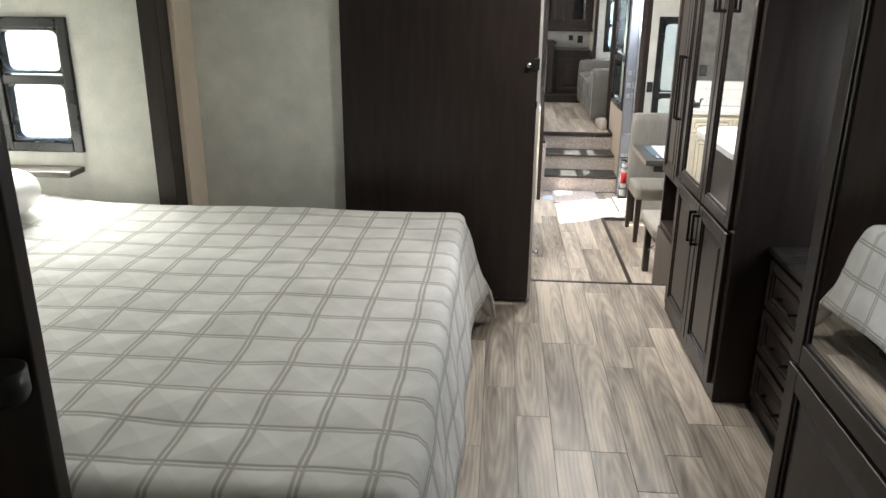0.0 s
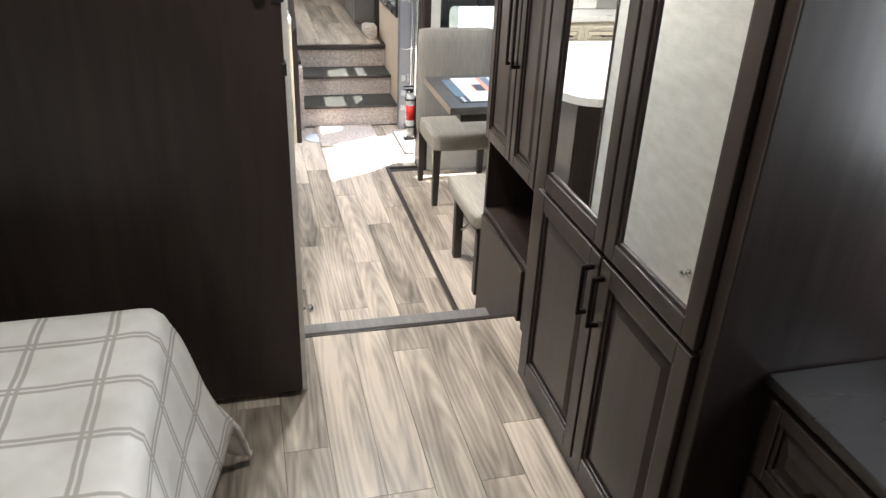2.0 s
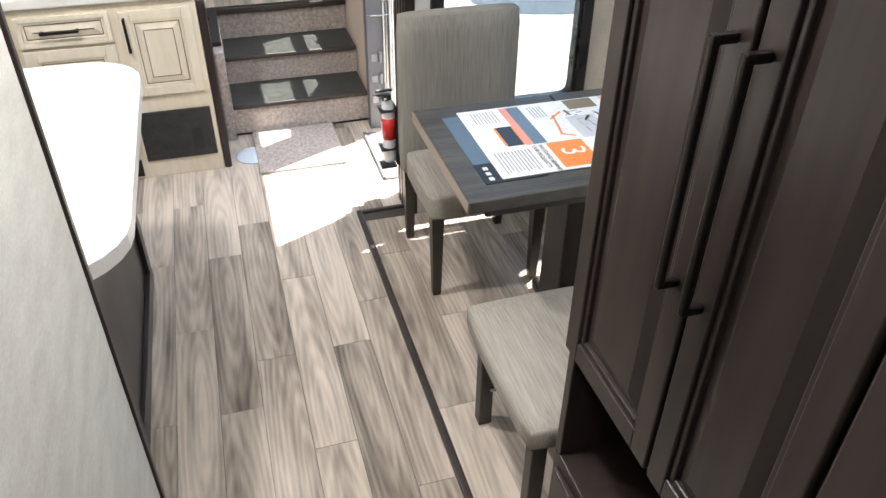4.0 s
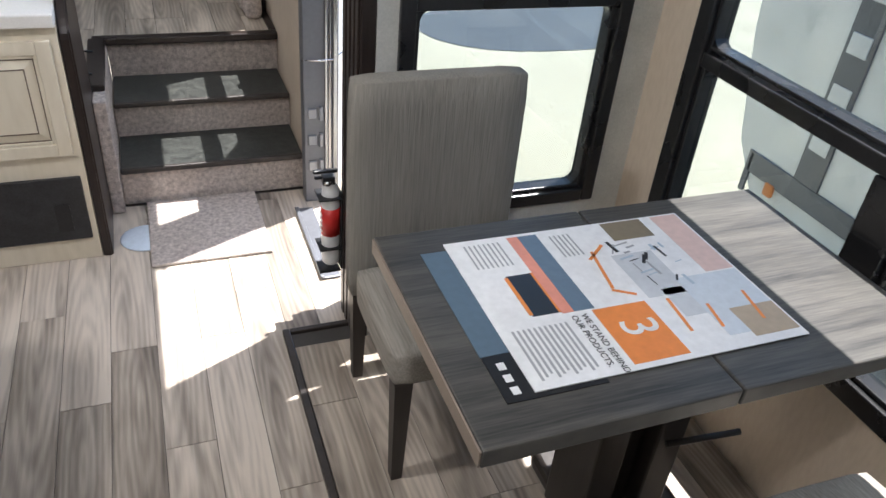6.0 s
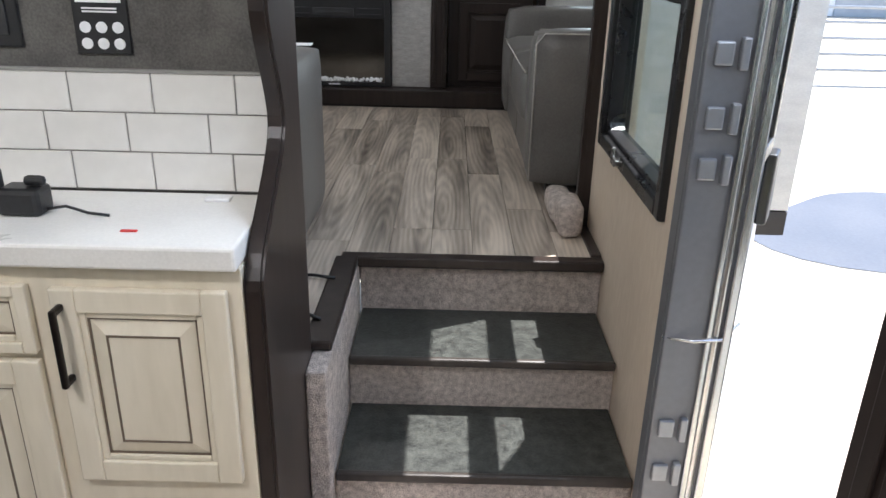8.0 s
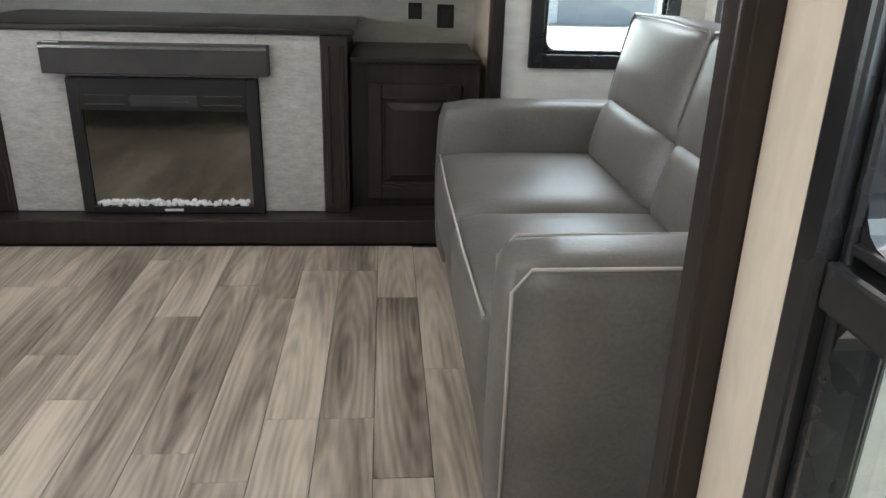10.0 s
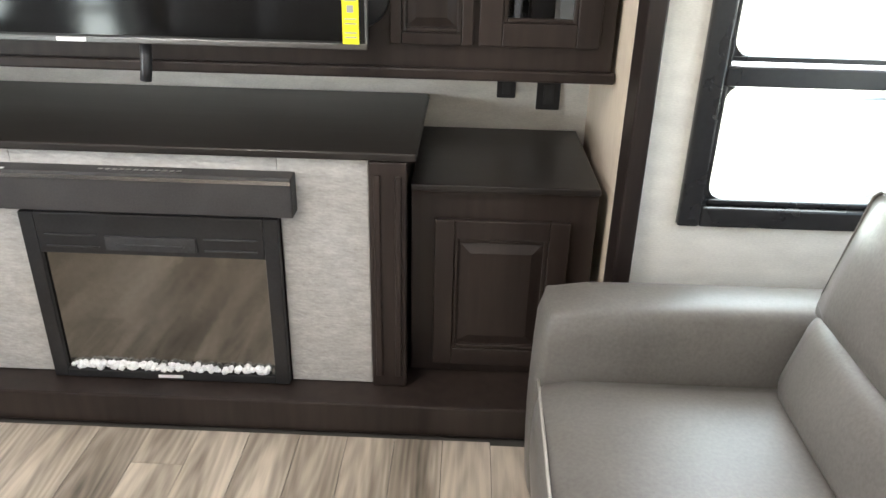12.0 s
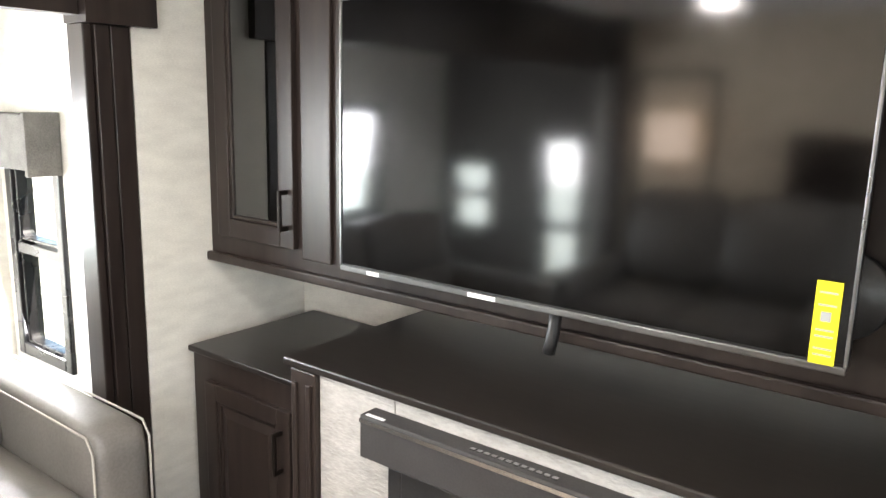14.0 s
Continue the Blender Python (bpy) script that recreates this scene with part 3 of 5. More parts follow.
structure("trim_door_jamb", [(3.285, 3.43, 7.832, 7.852, 0.0, 2.19), (3.285, 3.303, 7.852, 7.90, 0.0, 2.19), (3.285, 3.43, 7.108, 7.13, 0.0, 2.19)], M_ALU, "grey painted metal door jamb", 0.004)

# living-room walls
structure("wall_galley_back", [(XL, 2.46, 7.885, 8.0, 0.0, TOP)], M_FELT, "grey fabric-covered wall above the tiles")
structure("wall_front", [(-0.6, 3.5, 11.63, 11.75, U, TOP)], M_WALLP, "pale textured front wall")
structure("wall_front_right", [(3.324, 3.48, 10.957, 11.63, U, TOP)], M_TAN, "cream side wall beside the fireplace cabinets")
structure("wall_front_left", [(0.72, 0.80, 10.98, 11.63, U, TOP)], M_WALLP, "pale side wall beside the fireplace cabinets")
wall_with("wall_sofa_slide_end", "-y", 10.875, 0.08, 3.343, 4.06, U, 2.35, [(3.435, 3.965, 1.21, 1.92)], M_WALLP, "pale textured end wall of the sofa slide-out")
window(6, "-y", 10.875, 3.435, 3.965, 1.21, 1.92, (1.56,))
wall_with("wall_sofa_slide_side", "-x", 4.06, 0.04, 9.19, 11.2, U, 2.35, [(9.45, 10.75, 1.22, 1.95)], M_WALLP, "pale textured outer wall of the sofa slide-out")
window(7, "-x", 4.06, 9.45, 10.75, 1.22, 1.95, ())
structure("wall_sofa_slide_near", [(3.40, 4.10, 9.11, 9.19, U, 2.4), (3.40, 3.45, 8.956, 9.11, U, 2.4)], M_WALLP, "pale near wall of the sofa slide-out")
wall_with("wall_left_slide_end", "-y", 11.12, 0.08, -0.5, 0.73, U, 2.35, [(-0.38, 0.06, 0.90, 1.86)], M_WALLP, "pale textured end wall of the left slide-out")
window(8, "-y", 11.12, -0.38, 0.06, 0.90, 1.86, (1.36,), label="dark-framed window under a small shade cassette")
wall_with("wall_left_slide_side", "+x", -0.45, 0.08, 8.10, 11.2, U, 2.35, [(8.80, 10.6, 1.22, 1.95)], M_WALLP, "pale textured outer wall of the left slide-out")
window(9, "+x", -0.45, 8.80, 10.6, 1.22, 1.95, ())
wall_with("wall_left_slide_near", "+y", 8.10, 0.08, -0.5, 0.745, U, 2.4, [(0.34, 0.70, 0.66, 1.80), (-0.40, 0.0, 1.05, 1.60)], M_FELT, "grey near wall of the left slide-out")
window(10, "+y", 8.10, 0.34, 0.70, 0.66, 1.80, (1.17,))
window(11, "+y", 8.10, -0.40, 0.0, 1.05, 1.60, (1.33,))
structure("trim_slide_left_near", [(0.80, 0.90, 8.016, 8.12, U, TOP)], M_DARK, "dark wooden slide-out post", 0.004)
structure("wall_living_back", [(0.86, 2.45, 8.001, 8.014, U, TOP)], M_TAN, "cream wall behind the love seat")
structure("trim_back_wall", [(0.96, 0.99, 8.015, 8.03, U, 2.19), (0.99, 1.44, 8.015, 8.03, 2.16, 2.19), (1.44, 1.47, 8.015, 8.03, U, 2.19)], M_DARK, "dark trim on the cream back wall", 0.003)
structure("wall_slide_headers", [(3.385, 3.46, 8.96, 11.10, 2.3, TOP), (0.74, 0.80, 8.122, 10.83, 2.19, TOP), (0.715, 0.835, 10.832, 11.045, 2.17, TOP)], M_DARK, "dark wood fascia over the slide-outs")
structure("trim_slide_right_near", [(3.275, 3.40, 8.882, 8.955, U, TOP), (3.262, 3.30, 8.883, 8.92, U, TOP)], M_DARK, "dark wooden slide-out post with stepped edges", 0.004)
structure("trim_slide_right_far", [(3.30, 3.342, 10.85, 10.955, U, TOP)], M_DARK, "dark wooden slide-out post", 0.005)
structure("trim_slide_left_far", [(0.72, 0.806, 10.835, 10.86, U, 2.169), (0.72, 0.812, 10.865, 10.91, U, 2.169), (0.72, 0.806, 10.915, 10.975, U, 2.169)], M_DARK, "dark wooden slide-out post with pale grooves", 0.004)
structure("trim_slide_left_fill", [(0.722, 0.79, 10.84, 10.97, U, 2.169)], M_PIPE, "pale groove lines of the slide-out post")

# the step down from the bedroom
structure("trim_bedroom_nosing", [(2.25, 3.12, 4.475, 4.50, ZB - 0.03, ZB + 0.004)], M_DARK, "dark wooden nosing on the bedroom floor's edge", 0.004)
structure("stair_bedroom_step", [(2.25, 3.12, 4.50, 4.83, 0.0, 0.172), (2.25, 3.12, 4.44, 4.499, 0.0, ZB - 0.03)], mottled("grey_vinyl_tread", (0.13, 0.125, 0.12), (0.21, 0.20, 0.19), 0.45, 8.0, 70.0, 0.1, (6, 0.6, 1)), "grey vinyl-covered step below the bedroom floor", 0.006)

# the carpeted stairs up to the living room
stairs = empty("stairs", (2.92, 7.96, 0), "carpeted three-riser stairs with black vinyl treads", "stairs")
for a, b, z0, z1 in ((7.965, 8.275, 0.0, 0.172), (8.275, 8.57, 0.0, 0.335), (8.57, 8.605, 0.0, 0.49)):
    tagged(boxes("riser", [(2.5465, 3.304, a, b, z0, z1 - 0.012)], M_CARPET, stairs, 0.006), "beige-grey carpeted riser")
for a, b, z in ((7.95, 8.273, 0.172), (8.245, 8.568, 0.335)):
    tagged(boxes("tread", [(2.552, 3.298, a + 0.012, b, z - 0.014, z)], M_TREAD, stairs, 0.003), "black vinyl tread")
    tagged(boxes("tread_edge", [(2.55, 3.30, a, a + 0.02, z - 0.022, z + 0.003)], M_LEG, stairs, 0.006), "dark brown tread edge")
tagged(boxes("nosing", [(2.49, 3.303, 8.535, 8.585, U - 0.028, U + 0.006), (2.475, 2.545, 8.0, 8.55, U - 0.02, U + 0.006), (3.27, 3.303, 8.585, 8.86, U - 0.008, U + 0.012)], M_DARK, stairs, 0.006), "dark wooden nosing round the stairwell")
tagged(boxes("side_wall", [(2.497, 2.546, 7.90, 8.568, 0.0, U - 0.021)], M_CARPET, stairs, 0.006), "carpeted stairwell side wall")

# the dark shaped end panel of the galley
def edge_at(z):
    """The front edge of the panel: straight below, a smooth hollow above the worktop, straight again."""
    rise = min(1, max(0, (z - 0.84) / 0.26))
    fall = min(1, max(0, (z - 1.08) / 0.24))
    return 7.60 + 0.25 * rise * rise * (3 - 2 * rise) - 0.09 * fall * fall * (3 - 2 * fall)


PROFILE = [(edge_at(z), z) for z in [0.0, 0.6] + [0.84 + 0.02 * k for k in range(25)] + [1.6, TOP]] + [(7.995, TOP), (7.995, 0.0)]
bm = bmesh.new()
sides = [[bm.verts.new((x, y, z)) for y, z in PROFILE] for x in (2.462, 2.497)]
bm.faces.new(sides[0])
bm.faces.new(sides[1])
for i in range(len(PROFILE)):
    j = (i + 1) % len(PROFILE)
    bm.faces.new((sides[0][i], sides[0][j], sides[1][j], sides[1][i]))
bmesh.ops.recalc_face_normals(bm, faces=bm.faces)
bmesh.ops.bevel(bm, geom=[e for e in bm.edges if len({round(v.co.x, 3) for v in e.verts}) == 1 and e.verts[0].co.y < 7.9], offset=0.006, segments=2, affect="EDGES")
tagged(finish("end_panel", bm, M_DARK, None, (2.48, 7.72, 0)), "dark stained end panel with a curved front edge", "panel")

# ---------------------------------------------------------------- bedroom
bed = empty("bed", (0.7, 2.6, ZB), "made bed under a white check-quilted bedspread", "bed")
boxes("base", [(-0.58, 1.78, 1.6, 3.66, ZB, ZB + 0.3)], M_DARK, bed, 0.01)
cushion("mattress", (-0.58, 1.80, 1.55, 3.68, ZB + 0.3, 0.955), 0.07, 0.0, M_PILLOW, bed)


def spread():
    """The bedspread: flat on top, rounded over the edges, hanging with soft folds."""
    bm = bmesh.new()
    uvl = bm.loops.layers.uv.new("UVMap")
    nx, ny = 84, 90
    x0, x1, y0, y1, zt = -0.35, 1.86, 1.58, 3.72, 0.98
    ex, ey = 0.47, 0.42
    grid = []
    for i in range(nx + 1):
        row = []
        s = x0 + (x1 + ex - x0) * i / nx
        for j in range(ny + 1):
            t = y0 - ey + (y1 - y0 + 2 * ey) * j / ny
            ds, dt, sg = max(0, s - x1), max(0, y0 - t, t - y1), (1 if t > y1 else -1)

            def over(d):
                r = 0.05
                q = min(d / r, math.pi / 2)
                return r * math.sin(q) + max(0, d - r * math.pi / 2) * 0.16, r * (1 - math.cos(q)) + max(0, d - r * math.pi / 2) * 0.98
            ox, dx = over(ds)
            ox += 0.2 * max(0, ds - 0.08) * min(1, max(0, (t - y1 + 0.2) / 0.3))
            oy, dy = over(dt)
            fold = 0.018 * math.sin(s * 17 + t * 3) * min(1, dt * 4) + 0.008 * math.sin(t * 11) * min(1, ds * 4)
            p = Vector((min(s, x1) + ox + fold * (ds > 0), min(max(t, y0), y1) + sg * (oy + fold * (dt > 0)), zt - max(dx, dy, 0.8 * (dx + dy) if ds > 0 and dt > 0 else 0)))
            p.z = max(p.z, ZB + 0.05)
            p.z += 0.007 * noise.noise(Vector((s * 5, t * 5, 0))) + 0.012 * noise.noise(Vector((s * 1.6, t * 1.6, 3)))
            if s < 0.1:
                p.z += 0.04 * min(1, (0.1 - s) * 3)
            row.append((bm.verts.new(p), (s, t)))
        grid.append(row)
    for i in range(nx):
        for j in range(ny):
            q = (grid[i][j], grid[i + 1][j], grid[i + 1][j + 1], grid[i][j + 1])
            fc = bm.faces.new([a[0] for a in q])
            for lp, a in zip(fc.loops, q):
                lp[uvl].uv = a[1]
    bm.normal_update()
    ob = finish("bedspread", bm, M_QUILT, bed, None, True)
    sol = ob.modifiers.new("thickness", "SOLIDIFY")
    sol.thickness, sol.offset = 0.012, -1
    return tagged(ob, "white quilted bedspread with thin grey check")


spread()
for y in (3.15, 2.2):
    pil = cushion("pillow", (-0.52, -0.02, y - 0.36, y + 0.36, 0.99, 1.17), 0.085, 0.045, M_PILLOW, None, -14, (-0.27, y, 1.0))
    tagged(pil, "plump white cotton pillow on the bed", "pillow", "pillows on the bed")
tagged(boxes("bed_shelf", [(-0.58, -0.05, 3.72, 3.86, 1.10, 1.13)], M_LEG, None, 0.006, 2, (-0.3, 3.8, 1.1)), "narrow dark shelf below the bedroom window", "shelf")

sliding = empty("door_1", (1.72, 4.22, ZB), "dark brown sliding bedroom door, open beside the doorway")
sliding["kind"] = "structure"
boxes("leaf", [(1.24, 2.245, 4.125, 4.16, ZB + 0.03, 2.42)], M_DARK, sliding, 0.003)
lathe("knob", [(0.007, 0), (0.007, 0.014), (0.014, 0.017), (0.015, 0.027), (0.010, 0.033)], (0, 0, 0), M_STEEL, sliding, 16)
knob = bpy.data.objects["knob"]
knob.location, knob.rotation_euler = Vector((2.20 - 1.72, 4.125 - 4.22, 1.645 - ZB)), (radians(90), 0, 0)
for v in knob.data.vertices:
    v.co += Vector(sliding.location)
boxes("latch", [(2.222, 2.252, 4.115, 4.163, 1.62, 1.68), (2.236, 2.25, 4.115, 4.16, 1.43, 1.465)], M_BLACK, sliding, 0.004)

stop = lathe("door_stop", [(0.016, 0), (0.016, 0.004), (0.006, 0.006), (0.006, 0.02), (0.013, 0.024), (0.014, 0.034), (0.009, 0.038)], (0, 0, 0), M_STEEL, None, 16, (0, 0, 0))
stop.location, stop.rotation_euler = (2.262, 4.27, 0.60), (0, radians(90), 0)
tagged(stop, "small bright metal knob on the pale wall", "door stop")

# mirrored wardrobe
ward = empty("wardrobe", (3.35, 3.66, ZB), "dark wood wardrobe with mirrored upper doors", "wardrobe")
boxes("body", [(3.0, 3.70, 3.13, 4.12, ZB, TOP - 0.002)], M_DARK, ward, 0.004)
for a, b, hu in ((3.17, 3.598, 3.57), (3.608, 4.06, 3.635)):
    panel_door(ward, "-x", 3.0, a, b, 1.10, 2.42, M_DARK, 0.05, inset=M_MIRROR, handle=(hu, 1.92, 2.08, "v"))
    panel_door(ward, "-x", 3.0, a, b, ZB + 0.07, 1.085, M_DARK, 0.055, handle=(hu, 0.90, 1.05, "v"))
boxes("cornice", [(2.965, 3.0, 3.13, 4.12, 2.43, TOP - 0.003)], M_DARK, ward, 0.006)

dresser = empty("dresser", (3.4, 2.5, ZB), "dark wood dresser with drawers in a window recess", "dresser")
boxes("body", [(3.16, 3.70, 2.082, 3.128, ZB, 1.03)], M_DARK, dresser, 0.004)
boxes("top", [(3.135, 3.715, 2.082, 3.128, 1.03, 1.055)], M_DARKV, dresser, 0.005)
for z0, z1 in ((ZB + 0.06, 0.60), (0.615, 0.80), (0.815, 1.01)):
    for da, db in ((2.10, 2.595), (2.605, 3.10)):
        panel_door(dresser, "-x", 3.16, da, db, z0, z1, M_DARK, 0.035, handle=((z0 + z1) / 2, (da + db) / 2 - 0.08, (da + db) / 2 + 0.08, "h"), name="drawer")

closet = empty("mirrored_closet", (3.35, 1.5, ZB), "dark framed closet with mirrored upper doors", "closet")
boxes("body", [(2.86, 3.70, -0.65, 2.08, ZB, TOP - 0.002)], M_DARK, closet, 0.004)
for ca, cb, ch in ((1.40, 2.075, 1.43), (0.72, 1.39, 1.36), (0.0, 0.71, 0.04)):
    panel_door(closet, "-x", 2.86, ca, cb, 1.10, 2.42, M_DARK, 0.06, inset=M_MIRROR)
    panel_door(closet, "-x", 2.86, ca, cb, ZB + 0.07, 1.085, M_DARK, 0.06, handle=(ch, 0.90, 1.05, "v"))

post = empty("closet_door", (1.0, 0.9, ZB), "dark brown door standing open with a black holder", "door")
boxes("leaf", [(0.70, 1.375, 1.19, 1.225, ZB + 0.01, 2.40)], M_DARK, post, 0.004)
lathe("holder", [(0.03, 0), (0.036, 0.01), (0.036, 0.05), (0.03, 0.052), (0.028, 0.02)], (1.35, 1.15, 1.43), M_BLACK, post, 20)

# pantry at the foot of the bedroom step
pantry = empty("pantry", (3.4, 4.7, 0), "tall dark wood pantry with an open cubby", "cabinet")
boxes("body", [(3.12, 3.655, 4.39, 5.0, 0.905, TOP - 0.002), (3.12, 3.655, 4.39, 5.0, 0.0, 0.60), (3.12, 3.655, 4.39, 4.415, 0.60, 0.905), (3.12, 3.655, 4.975, 5.0, 0.60, 0.905), (3.60, 3.655, 4.415, 4.975, 0.60, 0.905)], M_DARK, pantry, 0.003)
panel_door(pantry, "-x", 3.12, 4.40, 4.665, 0.93, 2.30, M_DARK, 0.045, handle=(4.64, 1.30, 1.66, "v"))
panel_door(pantry, "-x", 3.12, 4.675, 4.985, 0.93, 2.30, M_DARK, 0.045, handle=(4.70, 1.30, 1.66, "v"))
boxes("plinth", [(3.105, 3.12, 4.44, 4.975, 0.06, 0.57)], M_DARK, pantry, 0.004)
structure("trim_wardrobe_edge", [(3.10, 3.65, 4.122, 4.388, ZB, TOP - 0.004)], M_DARK, "dark wooden filler beside the pantry", 0.004)

# ---------------------------------------------------------------- kitchen
galley = empty("galley_cabinet", (1.7, 7.75, 0), "cream painted galley cabinet with brown glaze", "cabinet")
boxes("body", [(0.86, 2.46, 7.60, 7.88, 0.0, 0.885)], M_CREAM, galley, 0.003)
panel_door(galley, "-y", 7.60, 2.125, 2.435, 0.44, 0.845, M_CREAM, 0.045, M_GLAZE, (2.145, 0.665, 0.82, "v"))
for k in range(3):
    u1 = 2.085 - 0.40 * k
    panel_door(galley, "-y", 7.60, u1 - 0.385, u1, 0.715, 0.85, M_CREAM, 0.022, M_GLAZE, (0.785, u1 - 0.29, u1 - 0.13, "h"), name="drawer")
    panel_door(galley, "-y", 7.60, u1 - 0.385, u1, 0.14, 0.70, M_CREAM, 0.05, M_GLAZE)
boxes("access_panel", [(2.10, 2.44, 7.588, 7.602, 0.095, 0.352)], M_RUBBER, galley, 0.003)
tagged(boxes("sticker", [(2.335, 2.385, 7.5855, 7.5875, 0.135, 0.25)], M_BLACK, galley), "glossy clear sticker")
boxes("floor_vent", [(1.78, 2.07, 7.59, 7.602, 0.018, 0.105)] + [(1.79 + 0.0, 2.06, 7.586, 7.59, 0.03 + 0.014 * i, 0.036 + 0.014 * i) for i in range(5)], M_BLACK, galley)
tagged(boxes("worktop", [(0.86, 2.46, 7.572, 7.876, 0.888, 0.932)], M_TOP, galley, 0.006), "white solid-surface worktop")

island = empty("kitchen_island", (1.7, 6.1, 0), "kitchen island with dark base and white rounded top", "island")
boxes("body", [(1.2, 2.10, 5.75, 6.74, 0.0, 0.86)], M_DARK, island, 0.004)
boxes("frame", [(2.10, 2.118, 5.75, 5.82, 0.0, 0.86), (2.10, 2.118, 6.67, 6.74, 0.0, 0.86), (2.10, 2.118, 5.82, 6.67, 0.0, 0.07), (2.10, 2.118, 5.82, 6.67, 0.79, 0.86)], M_DARK, island, 0.003)
bm = bmesh.new()
out = []
for cx, cy, a0 in ((2.06, 6.64, 0), (1.30, 6.64, 90), (1.30, 5.72, 180), (2.06, 5.72, 270)):
    out += [(cx + 0.2 * math.cos(radians(a0 + 15 * k)), cy + 0.2 * math.sin(radians(a0 + 15 * k))) for k in range(7)]
lo, hi = [bm.verts.new((x, y, 0.862)) for x, y in out], [bm.verts.new((x, y, 0.905)) for x, y in out]
bm.faces.new(lo[::-1])
bm.faces.new(hi)
for i in range(len(out)):
    j = (i + 1) % len(out)
    bm.faces.new((lo[i], lo[j], hi[j], hi[i]))
tagged(finish("worktop", bm, M_TOP, island), "white rounded solid-surface worktop")

# things on the galley worktop and wall
gadget = empty("fitting", (2.02, 7.72, 0.932), "small black plastic fitting with a cord", "fitting")
boxes("body", [(1.99, 2.07, 7.70, 7.76, 0.932, 0.985), (1.985, 2.0, 7.71, 7.73, 0.975, 1.02), (2.035, 2.075, 7.72, 7.74, 0.985, 1.005)], M_BLACK, gadget, 0.01)
tube("hook", [(1.985, 7.72, 1.01), (1.98, 7.71, 1.022), (1.97, 7.705, 1.014)], 0.007, M_BLACK, gadget)
tube("cord", [(2.07, 7.73, 0.94), (2.11, 7.72, 0.95), (2.15, 7.72, 0.938), (2.19, 7.715, 0.936)], 0.003, M_BLACK, gadget, 6)
tagged(boxes("wrapper", [(2.24, 2.27, 7.64, 7.648, 0.932, 0.935)], M_RED, None, 0.001, 1, (2.25, 7.64, 0.932)), "scrap of red wrapper on the worktop", "scrap")
tagged(boxes("plastic_bag", [(2.335, 2.385, 7.815, 7.845, 0.932, 0.939)], M_PAPERW, None, 0.003, 2, (2.35, 7.82, 0.932)), "small crumpled clear bag on the worktop", "bag")
sign = empty("sign", (2.16, 7.884, 1.2), "black control sign with white round icons", "sign")
boxes("board", [(2.10, 2.205, 7.878, 7.884, 1.205, 1.33)], M_BLACK, sign, 0.002)
marks = [(2.11, 2.195, 7.8755, 7.878, 1.30, 1.315), (2.12, 2.185, 7.8755, 7.878, 1.288, 1.291), (2.12, 2.185, 7.8755, 7.878, 1.282, 1.285)]
boxes("lettering", marks, M_PAPERW, sign)
bm = bmesh.new()
for r in range(2):
    for c in range(3):
        bmesh.ops.create_cone(bm, cap_ends=True, segments=16, radius1=0.0105, radius2=0.0105, depth=0.003, matrix=Matrix.Translation((2.122 + 0.031 * c, 7.8768, 1.255 - 0.03 * r)) @ Matrix.Rotation(radians(90), 4, "X"))
finish("icons", bm, M_PAPERW, sign)


def outlet(x, y, z, w, h, side="-y", label="black wall socket plate", mat=M_BLACK):
    f = facing(side, y if side == "-y" else x)
    u = x if side == "-y" else y
    o = empty("wall_socket", (x, y, z), label, "socket", "black sockets and switches")
    boxes("plate", [f(u - w / 2, u + w / 2, z - h / 2, z + h / 2, 0.0005, 0.009)], mat, o, 0.003)
    boxes("insert", [f(u - w * 0.22, u + w * 0.22, z - h * 0.3, z + h * 0.3, 0.009, 0.014)], M_RUBBER, o, 0.002)
    return o


outlet(1.96, 7.885, 1.27, 0.075, 0.11)
outlet(2.38, 7.885, 1.37, 0.10, 0.09)
outlet(3.336, 6.89, 1.222, 0.048, 0.085, label="black light switch on the dinette wall")

# entry doorway
ent = empty("door_2", (3.43, 7.86, 0), "white entry door swung open outwards")
ent["kind"] = "structure"
boxes("leaf", [(3.43, 4.10, 7.895, 7.935, 0.03, 0.95), (3.43, 3.56, 7.895, 7.935, 0.95, 1.6), (3.97, 4.10, 7.895, 7.935, 0.95, 1.6), (3.43, 4.10, 7.895, 7.935, 1.6, 1.9)], M_WHITE, ent, 0.006)
boxes("frame", [(3.54, 3.99, 7.882, 7.896, 0.93, 0.97), (3.54, 3.99, 7.882, 7.896, 1.58, 1.62), (3.54, 3.58, 7.882, 7.896, 0.97, 1.58), (3.95, 3.99, 7.882, 7.896, 0.97, 1.58)], M_FRAME, ent, 0.004)
gl = boxes("pane", [(3.56, 3.97, 7.91, 7.914, 0.95, 1.6)], M_GLASS, ent)
gl.visible_shadow = False
boxes("edge_trim", [(3.405, 3.432, 7.888, 7.94, 0.03, 1.9)], M_ALU, ent, 0.003)
boxes("lock", [(3.98, 4.07, 7.865, 7.896, 0.72, 0.92)], M_BLACK, ent, 0.008)
tagged(boxes("sticker", [(3.80, 3.90, 7.8925, 7.8945, 0.70, 0.86)], M_YELLOW, ent), "yellow warning sticker")
hb = []
for z in (0.18, 0.30, 0.42, 1.02, 1.12, 1.24):
    hb += [(3.30, 3.335, 7.822, 7.833, z - 0.022, z + 0.022), (3.345, 3.362, 7.816, 7.833, z - 0.03, z + 0.03)]
ent.rotation_euler = (0, 0, radians(62))
tagged(boxes("hinge", hb, plain("grey_hinge_steel", (0.30, 0.31, 0.33), 0.35, 0.6), bpy.data.objects["trim_door_jamb"], 0.004), "grey steel hinge plates")
